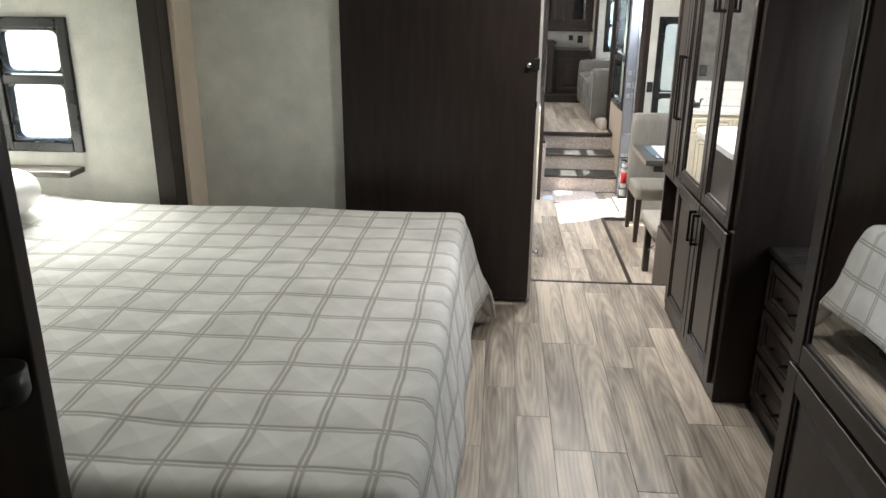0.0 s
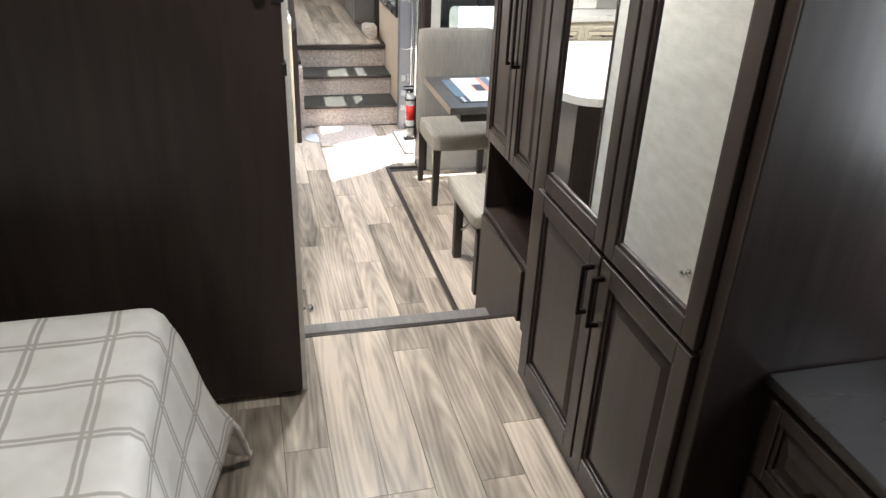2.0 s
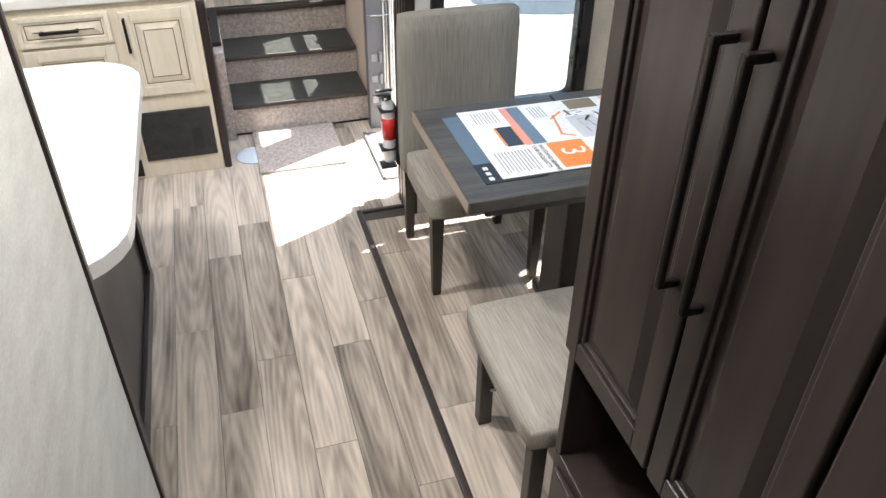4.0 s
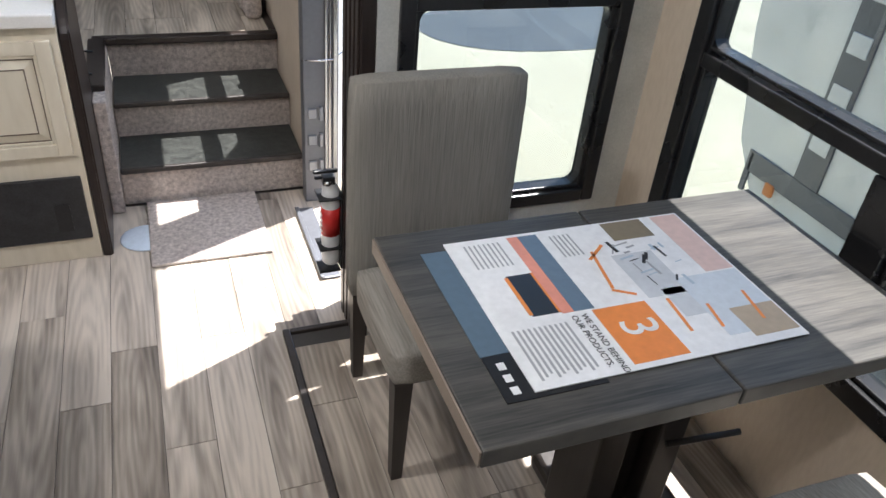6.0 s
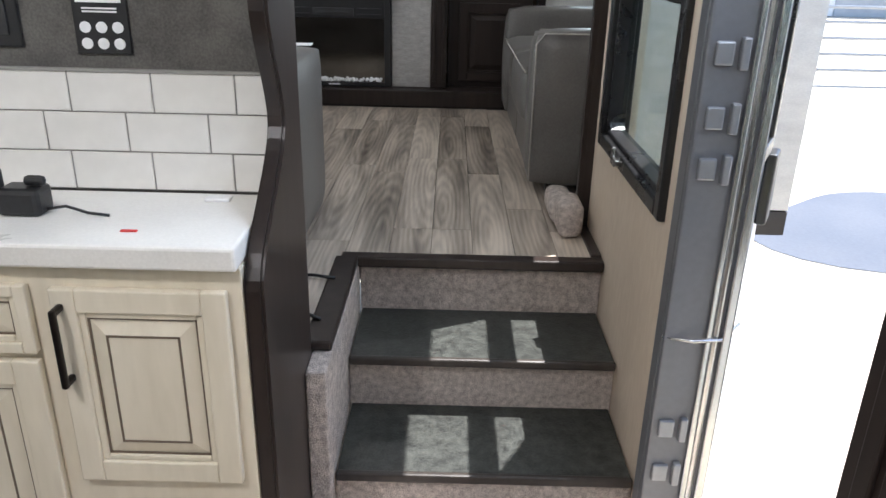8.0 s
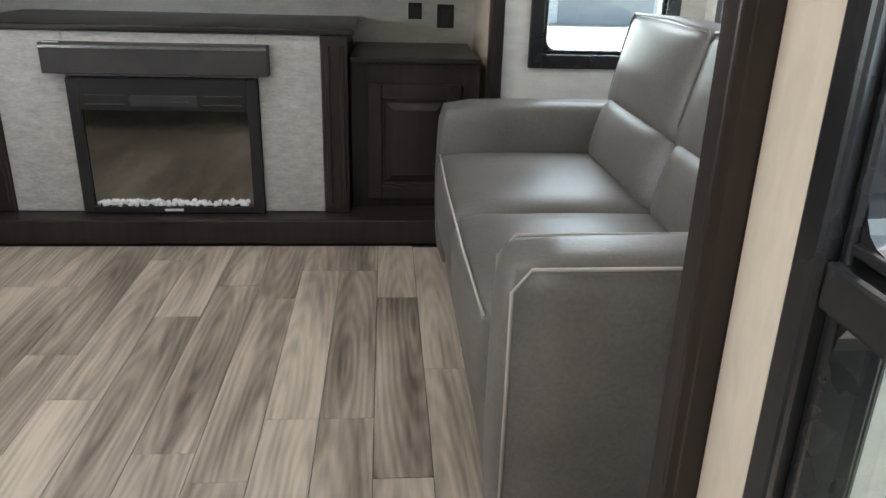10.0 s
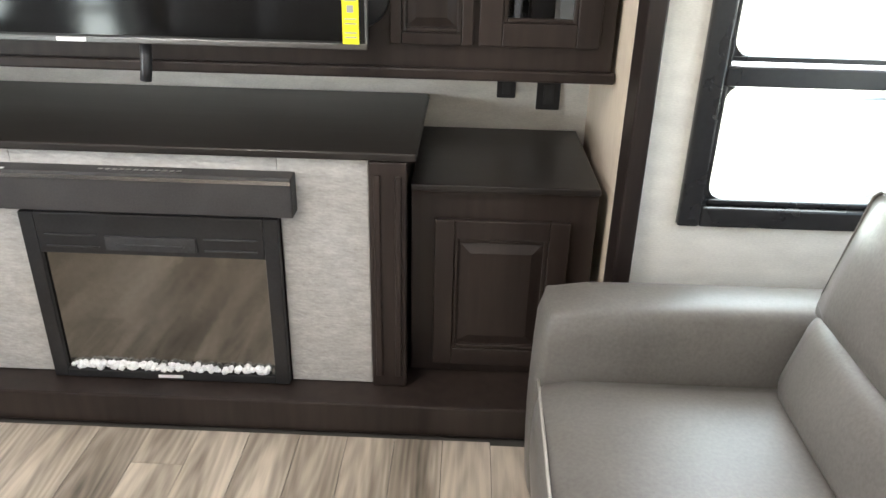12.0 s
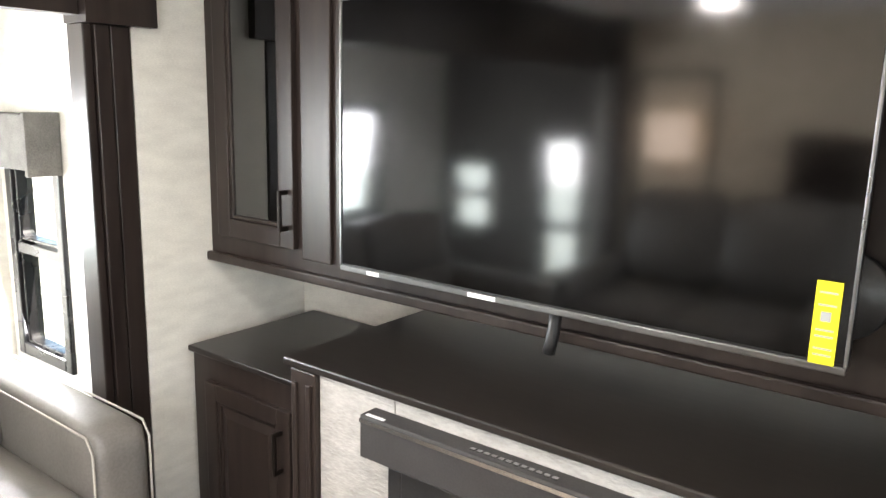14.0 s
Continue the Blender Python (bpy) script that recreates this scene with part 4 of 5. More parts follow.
tagged(tube("stay", [(3.282, 7.84, 0.645), (3.34, 7.815, 0.648), (3.40, 7.82, 0.65), (3.46, 7.88, 0.66)], 0.004, M_STEEL, bpy.data.objects["trim_door_jamb"], 6), "thin door stay wire")
for dx in (3.38, 3.46):
    tagged(boxes("rail", [(dx, dx + 0.02, 7.872, 7.886, 0.05, 1.88)], M_STEEL, ent, 0.004), "bright metal edge rail")

extinguisher = empty("fire_extinguisher", (3.215, 7.085, 0.06), "small white fire extinguisher with a red label", "extinguisher")
lathe("bottle", [(0.024, 0.0), (0.030, 0.008), (0.031, 0.02), (0.031, 0.26), (0.027, 0.295), (0.015, 0.318), (0.013, 0.33)], (3.222, 7.085, 0.135), M_WHITE, extinguisher)
tagged(lathe("label", [(0.0316, 0.12), (0.0316, 0.225)], (3.222, 7.085, 0.135), M_RED, extinguisher), "red printed label")
tagged(boxes("lettering", [(3.1885, 3.191, 7.07, 7.10, 0.27 + 0.02 * i, 0.277 + 0.02 * i) for i in range(4)], M_PAPERW, extinguisher), "pale bars of print")
boxes("valve", [(3.195, 3.235, 7.068, 7.102, 0.445, 0.475), (3.165, 3.245, 7.077, 7.093, 0.485, 0.497), (3.17, 3.235, 7.078, 7.092, 0.465, 0.472)], M_BLACK, extinguisher, 0.004)
lathe("gauge", [(0.012, 0), (0.012, 0.012)], (3.21, 7.065, 0.452), M_STEEL, extinguisher, 14)
boxes("bracket", [(3.177, 3.254, 7.044, 7.126, 0.206, 0.212), (3.177, 3.254, 7.044, 7.126, 0.40, 0.406), (3.25, 3.2555, 7.05, 7.098, 0.12, 0.42), (3.177, 3.25, 7.05, 7.12, 0.112, 0.12)], M_BLACK, extinguisher, 0.002)

for jx, jw in ((3.37, 0.012), (3.405, 0.018)):
    tagged(boxes("strip", [(jx, jx + jw, 7.820, 7.8315, 0.02, 2.18)], M_STEEL, bpy.data.objects["trim_door_jamb"], 0.003), "bright metal strip")
extinguisher.location.z += 0.07
tagged(boxes("threshold_plate", [(3.225, 3.30, 7.25, 7.77, 0.001, 0.012), (3.222, 3.24, 7.25, 7.77, 0.012, 0.02)], M_ALU, None, 0.004, 2, (3.26, 7.5, 0)), "worn metal threshold plate by the entry", "plate")
mat_ob = boxes("doormat", [(2.63, 3.08, 7.475, 7.955, 0.001, 0.014)], M_CARPET, None, 0.006, 2, (2.85, 7.7, 0))
tagged(mat_ob, "beige carpet offcut laid as a doormat", "mat")
tagged(lathe("disc", [(0.092, 0), (0.095, 0.003), (0.09, 0.006)], (2.615, 7.69, 0.0), plain("pale_blue_plastic", (0.55, 0.62, 0.70), 0.4), None, 28, (2.615, 7.69, 0)), "pale plastic disc half under the doormat", "disc")

# dinette
table = empty("dinette_table", (3.63, 5.97, 0.015), "grey weathered wood table on a dark pedestal", "table")
boxes("top", [(3.13, 3.624, 5.665, 6.275, 0.802, 0.842), (3.628, 4.13, 5.665, 6.275, 0.802, 0.842)], M_TABLE, table, 0.004)
tagged(boxes("edge_band", [(3.126, 3.1295, 5.668, 6.272, 0.804, 0.838)], plain("brown_edge_band", (0.24, 0.19, 0.15), 0.5), table), "pale brown edge band")
boxes("apron", [(3.20, 4.06, 5.72, 6.22, 0.745, 0.80)], M_LEG, table, 0.006)
boxes("pedestal", [(3.56, 3.64, 5.90, 6.06, 0.09, 0.75), (3.72, 3.80, 5.90, 6.06, 0.09, 0.75), (3.60, 3.78, 5.95, 6.01, 0.09, 0.75)], M_LEG, table, 0.006)
boxes("foot", [(3.50, 3.92, 5.92, 6.05, 0.018, 0.085), (3.60, 3.78, 5.75, 6.22, 0.018, 0.08)], M_LEG, table, 0.02)
tube("lever", [(3.74, 5.89, 0.42), (3.92, 5.86, 0.44)], 0.008, M_LEG, table)


def dining_chair():
    c = empty("dining_chair", (3.44, 6.48, 0.018), "grey ribbed-fabric dining chair with dark legs", "chair", "dinette chairs")
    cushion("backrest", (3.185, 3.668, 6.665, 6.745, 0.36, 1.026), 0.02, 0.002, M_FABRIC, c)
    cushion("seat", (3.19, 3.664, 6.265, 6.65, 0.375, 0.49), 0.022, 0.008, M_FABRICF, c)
    for x in (3.20, 3.615):
        for y in (6.27, 6.69):
            bm = bmesh.new()
            bmesh.ops.create_cone(bm, cap_ends=True, segments=4, radius1=0.022, radius2=0.034, depth=0.37, matrix=Matrix.Translation((x + 0.02, y + 0.02, 0.203)) @ Matrix.Rotation(radians(45), 4, "Z"))
            finish("leg", bm, M_LEG, c)
    return c


chair = dining_chair()
bench = empty("dinette_bench", (3.6, 5.4, 0.018), "folding bench with two grey ribbed seat cushions", "bench")
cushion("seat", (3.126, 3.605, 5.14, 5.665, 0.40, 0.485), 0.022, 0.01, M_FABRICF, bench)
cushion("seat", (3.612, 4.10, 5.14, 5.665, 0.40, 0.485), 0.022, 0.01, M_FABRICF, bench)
boxes("frame", [(3.15, 4.08, 5.17, 5.64, 0.37, 0.40)], M_LEG, bench, 0.004)
for x in (3.16, 4.02):
    for y in (5.18, 5.58):
        boxes("leg", [(x, x + 0.045, y, y + 0.045, 0.018, 0.37)], M_LEG, bench, 0.004)
tube("brace", [(3.19, 5.56, 0.20), (3.26, 5.5, 0.28), (3.30, 5.46, 0.37)], 0.009, M_STEEL, bench)

brochure = empty("brochure", (3.56, 5.97, 0.842), "open printed brochure with orange and blue blocks", "brochure")
boxes("back_sheet", [(3.205, 3.40, 5.86, 6.185, 0.8425, 0.8445)], plain("dusky_blue_print", (0.10, 0.15, 0.20), 0.4), brochure)
boxes("back_sheet", [(3.207, 3.40, 5.745, 5.859, 0.8425, 0.8445)], M_BLACK, brochure)
boxes("sheet", [(3.262, 3.85, 5.755, 6.205, 0.845, 0.8475)], M_PAPERW, brochure)


def printed(name, bs, m, h=0.0004):
    """Flat printed areas on the sheet."""
    for x0, x1, y0, y1 in bs:
        boxes(name, [(x0, x1, y0, y1, 0.8476, 0.8476 + h)], m, brochure)


printed("orange_block", [(3.465, 3.585, 5.768, 5.925)], M_ORANGE)
printed("blue_block", [(3.345, 3.404, 5.935, 6.065)], M_NAVY)
printed("salmon_bar", [(3.405, 3.43, 5.93, 6.195)], plain("salmon_print", (0.75, 0.30, 0.22), 0.45), 0.0007)
printed("dark_bar", [(3.4305, 3.475, 5.93, 6.195)], plain("slate_blue_print", (0.13, 0.19, 0.26), 0.4))
printed("pink_area", [(3.775, 3.845, 5.98, 6.20)], plain("pale_pink_print", (0.72, 0.52, 0.46), 0.45))
printed("tree_area", [(3.64, 3.745, 6.13, 6.20)], plain("brown_green_print", (0.22, 0.18, 0.12), 0.5))
printed("pale_area", [(3.69, 3.845, 5.79, 5.975)], plain("pale_blue_grey_print", (0.62, 0.67, 0.72), 0.45))
printed("tan_area", [(3.74, 3.845, 5.775, 5.86)], plain("tan_print", (0.45, 0.36, 0.26), 0.5), 0.0006)
printed("white_vehicle", [(3.60, 3.70, 5.93, 6.08), (3.64, 3.74, 5.86, 5.95)], plain("pale_grey_print", (0.60, 0.62, 0.64), 0.45), 0.0002)
printed("orange_bar", [(3.34, 3.348, 5.94, 6.06), (3.40, 3.4045, 5.935, 6.065)], M_ORANGE, 0.0008)
boxes("icon", [(3.225, 3.24, 5.76 + 0.03 * k, 5.778 + 0.03 * k, 0.8446, 0.845) for k in range(3)], M_PAPERW, brochure)
printed("text_line", [(3.285 + 0.011 * k, 3.290 + 0.011 * k, 5.775 + 0.006 * (k % 3), 5.905) for k in range(11)], M_GREYP)
printed("text_line", [(3.30 + 0.011 * k, 3.304 + 0.011 * k, 6.10, 6.185) for k in range(8)], M_GREYP)
printed("text_line", [(3.50 + 0.011 * k, 3.504 + 0.011 * k, 6.10, 6.18) for k in range(5)], M_GREYP)
for (x, y), ang, ln in (((3.555, 6.04), 80, 0.13), ((3.575, 6.10), 40, 0.07), ((3.56, 5.96), -30, 0.05), ((3.63, 5.87), 84, 0.10), ((3.70, 5.85), 80, 0.07), ((3.80, 5.86), 80, 0.09)):
    b = bmesh.new()
    bmesh.ops.create_cube(b, size=1, matrix=Matrix.Translation((x, y, 0.8481)) @ Matrix.Rotation(radians(ang), 4, "Z") @ Matrix.Diagonal((ln, 0.007, 0.0006, 1)))
    finish("orange_stroke", b, M_ORANGE, brochure)
random.seed(4)
for k in range(22):
    b = bmesh.new()
    bmesh.ops.create_cube(b, size=1, matrix=Matrix.Translation((3.61 + random.uniform(0, 0.13), 5.965 + random.uniform(0, 0.15), 0.8479 + 0.00003 * k)) @ Matrix.Rotation(random.choice((0.2, 1.7, 1.0)), 4, "Z") @ Matrix.Diagonal((random.uniform(0.015, 0.05), random.uniform(0.002, 0.008), 0.0004, 1)))
    finish("sketch_line", b, random.choice((M_BLACK, M_GREYP, M_SKYP)), brochure)


def words(text, x, y, size, m):
    cu = bpy.data.curves.new("text", "FONT")
    cu.body, cu.size, cu.extrude = text, size, 0.0002
    tmp = bpy.data.objects.new("text", cu)
    scene.collection.objects.link(tmp)
    me = bpy.data.meshes.new_from_object(tmp.evaluated_get(bpy.context.evaluated_depsgraph_get()))
    bpy.data.objects.remove(tmp)
    me.materials.clear()
    me.materials.append(m)
    ob = new("lettering", me)
    ob.parent = brochure
    ob.location = Vector((x, y, 0.8486)) - brochure.location
    ob.rotation_euler = (0, 0, radians(-90))
    return ob


words("3", 3.495, 5.885, 0.11, M_PAPERW)
words("WE STAND BEHIND", 3.437, 5.918, 0.0185, M_BLACK)
words("OUR PRODUCTS.", 3.416, 5.918, 0.0185, M_BLACK)

# ---------------------------------------------------------------- living room
ec = empty("fireplace_cabinet", (2.12, 11.3, U), "dark wood media cabinet with stone fireplace surround", "cabinet")
boxes("plinth", [(0.84, 3.30, 10.915, 11.62, U, U + 0.10)], M_DARK, ec, 0.006)
boxes("body", [(1.43, 2.785, 11.04, 11.62, U + 0.10, 1.294)], M_DARK, ec, 0.003)
boxes("stone_panel", [(1.52, 1.775, 11.018, 11.04, U + 0.102, 1.292), (2.46, 2.692, 11.018, 11.04, U + 0.102, 1.292), (1.775, 2.46, 11.018, 11.04, 1.135, 1.292)], M_STONE, ec, 0.003)
for a, b in ((1.425, 1.518), (2.694, 2.79)):
    boxes("pilaster", [(a, b, 11.004, 11.039, U + 0.102, 1.293), (a + 0.012, a + 0.03, 10.996, 11.004, U + 0.14, 1.26), (b - 0.03, b - 0.012, 10.996, 11.004, U + 0.14, 1.26)], M_DARK, ec, 0.004)
tagged(boxes("mantel", [(1.40, 2.815, 11.0, 11.62, 1.296, 1.318)], M_DARKV, ec, 0.005), "flat dark laminate mantel top")
for a, b, da, db in ((2.795, 3.295, 2.86, 3.225), (0.86, 1.42, 0.94, 1.33)):
    boxes("side_cabinet", [(a, b, 11.10, 11.62, U + 0.10, 1.189)], M_DARK, ec, 0.003)
    boxes("side_top", [(a, b, 11.08, 11.62, 1.19, 1.21)], M_DARKV, ec, 0.004)
    panel_door(ec, "-y", 11.10, da, db, U + 0.135, 1.11, M_DARK, 0.055, handle=None if da > 2 else (db - 0.03, 0.92, 1.05, "v"))

fire = empty("electric_fireplace", (2.15, 10.95, U + 0.11), "black electric fireplace insert with white crystals", "fireplace")
boxes("frame", [(1.778, 1.818, 10.99, 11.017, 0.619, 1.132), (2.418, 2.457, 10.99, 11.017, 0.619, 1.132), (1.818, 2.418, 10.99, 11.017, 0.619, 0.645), (1.818, 2.418, 10.99, 11.017, 1.016, 1.132)], M_BLACK, fire, 0.003)
boxes("grille", [(1.84, 1.98, 10.984, 10.991, 1.035, 1.04), (1.84, 1.98, 10.984, 10.991, 1.068, 1.073), (2.26, 2.40, 10.984, 10.991, 1.035, 1.04), (2.26, 2.40, 10.984, 10.991, 1.068, 1.073), (2.0, 2.24, 10.981, 10.991, 1.032, 1.072), (2.03, 2.21, 10.978, 10.982, 1.046, 1.052)], M_RUBBER, fire, 0.002)
tagged(boxes("glass_front", [(1.818, 2.418, 11.004, 11.01, 0.645, 1.016)], M_FIRE, fire), "dark reflective glass front")
bm = bmesh.new()
random.seed(7)
for i in range(190):
    r = random.uniform(0.005, 0.012)
    bmesh.ops.create_icosphere(bm, subdivisions=1, radius=r, matrix=Matrix.Translation((random.uniform(1.832, 2.405), random.uniform(10.994, 11.0), 0.652 + random.uniform(0, 0.016))) @ Matrix.Rotation(random.uniform(0, 3), 4, "X"))
tagged(finish("crystals", bm, M_CRYSTAL, fire), "white glass crystals", kind="stuff")
boxes("badge", [(2.08, 2.15, 10.9875, 10.99, 0.628, 0.637)], M_PAPERW, fire)

bar = empty("sound_bar", (2.12, 10.92, 1.16), "long dark grey sound bar with a bright trim line", "sound bar")
boxes("body", [(1.715, 2.507, 10.96, 11.016, 1.15, 1.258)], mottled("dark_speaker_cloth", (0.022, 0.020, 0.020), (0.040, 0.037, 0.036), 0.6, 10.0, 200.0, 0.2), bar, 0.004)
tagged(boxes("trim", [(1.717, 2.505, 10.956, 10.9615, 1.240, 1.250)], M_STEEL, bar), "bright metal trim line")
boxes("buttons", [(2.02 + 0.018 * i, 2.032 + 0.018 * i, 10.975, 10.985, 1.258, 1.261) for i in range(12)], M_STEEL, bar)
boxes("badge", [(1.73, 1.785, 10.964, 10.974, 1.258, 1.2595)], M_PAPERW, bar)

upper = empty("media_wall_cabinet", (2.06, 11.4, 1.46), "dark wood wall cabinet round the television", "cabinet")
FY = 11.23
boxes("body", [(0.765, 3.31, FY, 11.625, 1.46, TOP - 0.003)], M_DARK, upper, 0.004)
boxes("rail", [(0.75, 3.32, FY - 0.022, FY - 0.001, 1.455, 1.485)], M_DARK, upper, 0.006)
panel_door(upper, "-y", FY, 0.86, 1.215, 1.545, 2.42, M_DARK, 0.06, inset=M_TINT, handle=(1.19, 1.60, 1.72, "v"))
panel_door(upper, "-y", FY, 2.96, 3.27, 1.545, 2.42, M_DARK, 0.06, inset=M_TINT)
panel_door(upper, "-y", FY, 2.73, 2.945, 1.545, 2.42, M_DARK, 0.03)
boxes("panel", [(1.24, 1.36, FY - 0.012, FY - 0.001, 1.52, 2.42)], M_DARK, upper, 0.004)

tv = empty("television", (2.03, 11.2, 1.5), "large flat black television with a yellow label", "television")
boxes("case", [(1.488, 2.682, 11.132, 11.165, 1.545, 2.228)], M_BLACK, tv, 0.004)
boxes("screen", [(1.494, 2.676, 11.129, 11.1315, 1.562, 2.222)], M_SCREEN, tv)
tagged(boxes("bezel", [(1.488, 2.682, 11.125, 11.131, 1.543, 1.557), (1.486, 1.493, 11.125, 11.131, 1.557, 2.228), (2.677, 2.684, 11.125, 11.131, 1.557, 2.228), (1.493, 2.677, 11.125, 11.131, 2.221, 2.229)], M_BEZEL, tv, 0.002), "thin polished bezel")
boxes("stand_bracket", [(1.78, 2.38, 11.165, 11.228, 1.7, 2.1)], M_BLACK, tv, 0.004)
tagged(boxes("label", [(2.622, 2.663, 11.122, 11.1245, 1.557, 1.703)], M_YELLOW, tv), "yellow paper label")
tagged(boxes("label_print", [(2.628, 2.657, 11.1212, 11.1219, 1.572 + 0.011 * i, 1.575 + 0.011 * i) for i in (0, 1, 3, 4, 8, 10)] + [(2.634, 2.65, 11.1212, 11.1219, 1.633, 1.65)], M_GREYP, tv), "small dark bars of print")
for a, b in ((1.585, 1.625), (1.90, 1.975)):
    boxes("badge", [(a, b, 11.1225, 11.1245, 1.545, 1.555)], M_PAPERW, tv)
cover = lathe("speaker", [(0.02, 0.0), (0.08, 0.004), (0.085, 0.02), (0.08, 0.034)], (0, 0, 0), M_BLACK, None, 28, (0, 0, 0))
cover.location, cover.rotation_euler = (2.645, 11.229, 1.665), (radians(90), 0, 0)
tagged(cover, "round black speaker behind the television edge", "speaker")
tagged(tube("hanging_plug", [(2.10, 11.185, 1.56), (2.10, 11.175, 1.50), (2.097, 11.17, 1.465), (2.092, 11.17, 1.44)], 0.015, M_BLACK, None, 10, (2.09, 11.17, 1.44)), "black plug hanging below the television", "plug")

outlet(3.06, 11.63, 1.345, 0.06, 0.07)
outlet(3.195, 11.63, 1.325, 0.075, 0.10)
outlet(1.25, 11.63, 1.36, 0.06, 0.08)


def sofa(name, label):
    s = empty(name, (3.62, 10.01, U), label, "sofa", "leather sofas")
    boxes("base", [(3.16, 4.03, 9.33, 10.68, U + 0.05, U + 0.26)], M_LEATHER, s, 0.02, 3, None, True)
    cushion("arm", (3.12, 4.02, 9.22, 9.38, U + 0.04, 1.135), 0.035, 0.012, M_LEATHER, s)
    cushion("arm", (3.115, 4.02, 10.58, 10.76, U + 0.04, 1.12), 0.04, 0.015, M_LEATHER, s)
    for a, b in ((9.385, 9.965), (9.97, 10.575)):
        cushion("seat", (3.10, 3.74, a, b, U + 0.24, 0.985), 0.045, 0.016, M_LEATHER, s)
        boxes("front_panel", [(3.135, 3.17, a + 0.005, b - 0.005, U + 0.05, U + 0.25)], M_LEATHER, s, 0.012, 3)
        cushion("lumbar_cushion", (3.58, 3.85, a, b, 0.93, 1.165), 0.055, 0.026, M_LEATHER, s, 14, (3.7, a, 0.95))
        cushion("back_cushion", (3.64, 3.90, a - 0.005, b + 0.005, 1.11, 1.40), 0.028, 0.026, M_LEATHER, s, 13, (3.8, a, 1.15))
        rim = [(3.80 + (x - 3.80) * math.cos(radians(13)) + (z - 1.15) * math.sin(radians(13)), y, 1.15 - (x - 3.80) * math.sin(radians(13)) + (z - 1.15) * math.cos(radians(13))) for x, y, z in ((3.652, a + 0.002, 1.16), (3.648, a + 0.002, 1.38), (3.647, a + 0.02, 1.396), (3.643, (a + b) / 2, 1.404), (3.647, b - 0.02, 1.396), (3.648, b - 0.002, 1.38), (3.652, b - 0.002, 1.16))]
        tagged(tube("back_piping", rim, 0.0045, M_LEATHER, s, 6), "raised seam of the same leather")
    boxes("back", [(3.86, 4.035, 9.40, 10.62, U + 0.06, 1.33)], M_LEATHER, s, 0.05, 3, None, True)
    for y in (9.222, 9.378):
        tagged(tube("piping", [(3.128, y, U + 0.06), (3.126, y, 1.09), (3.155, y, 1.128), (3.9, y, 1.133)], 0.0035, M_PIPE, s, 6), "pale piping")
    tagged(tube("piping", [(3.108, 9.39, 0.965), (3.099, 9.7, 0.973), (3.099, 10.2, 0.973), (3.108, 10.57, 0.965)], 0.0035, M_PIPE, s, 6), "pale piping")
    for x in (3.2, 3.96):
        for y in (9.28, 10.66):
            boxes("foot", [(x, x + 0.05, y - 0.02, y + 0.03, U, U + 0.055)], M_LEG, s, 0.004)
    return s


right_sofa = sofa("sofa", "taupe leather two-seat sofa in the slide-out")
left_sofa = copy_thing(right_sofa, pose(0.625, 9.99, U, 0, 0, 180))

love = empty("love_seat", (1.65, 8.6, U), "taupe leather love seat facing the fireplace", "sofa", "leather sofas")
cushion("arm", (2.19, 2.375, 8.16, 9.07, U + 0.02, 1.09), 0.035, 0.012, M_LEATHER, love)
cushion("arm", (0.92, 1.10, 8.16, 9.07, U + 0.02, 1.09), 0.035, 0.012, M_LEATHER, love)
boxes("base", [(1.09, 2.20, 8.18, 9.02, U + 0.02, U + 0.27)], M_LEATHER, love, 0.02, 3)
for a, b in ((1.105, 1.642), (1.648, 2.185)):
    cushion("seat", (a, b, 8.42, 9.06, U + 0.25, 0.985), 0.05, 0.016, M_LEATHER, love)
    cushion("back_cushion", (a - 0.005, b + 0.165 * (b > 2), 8.19, 8.40, 0.98, 1.50), 0.07, 0.03, M_LEATHER, love, 14, (a, 8.3, 1.0), "X")
tagged(boxes("label", [(2.27, 2.345, 8.98, 9.04, 1.094, 1.099)], M_PAPERW, love, 0.002), "white tag")

roll = boxes("carpet_roll", [(3.185, 3.268, 8.74, 8.90, U, U + 0.125), (3.175, 3.262, 8.88, 9.10, U, U + 0.09)], M_CARPET, None, 0.03, 4, (3.25, 9.0, U), True)
tagged(roll, "folded beige carpet offcut on the floor", "carpet")
valance = box_thing("shade_cassette", [(-0.40, 0.05, 11.00, 11.115, 1.70, 1.90), (0.05, 0.075, 10.99, 11.117, 1.68, 1.91)], [M_FELT], "small roller shade cassette above a window", "shade", 0.004)

# coiled wire ends on the landing
for k, (y, s) in enumerate(((8.12, 1), (8.38, -1))):
    tagged(tube("wire", [(2.40, y + 0.02, U + 0.004), (2.44, y, U + 0.012), (2.47, y + 0.01 * s, U + 0.012), (2.50, y - 0.01, U + 0.01)], 0.005, M_BLACK, None, 6, (2.45, y, U)), "loose black wire end on the landing", "wire", "loose wire ends")

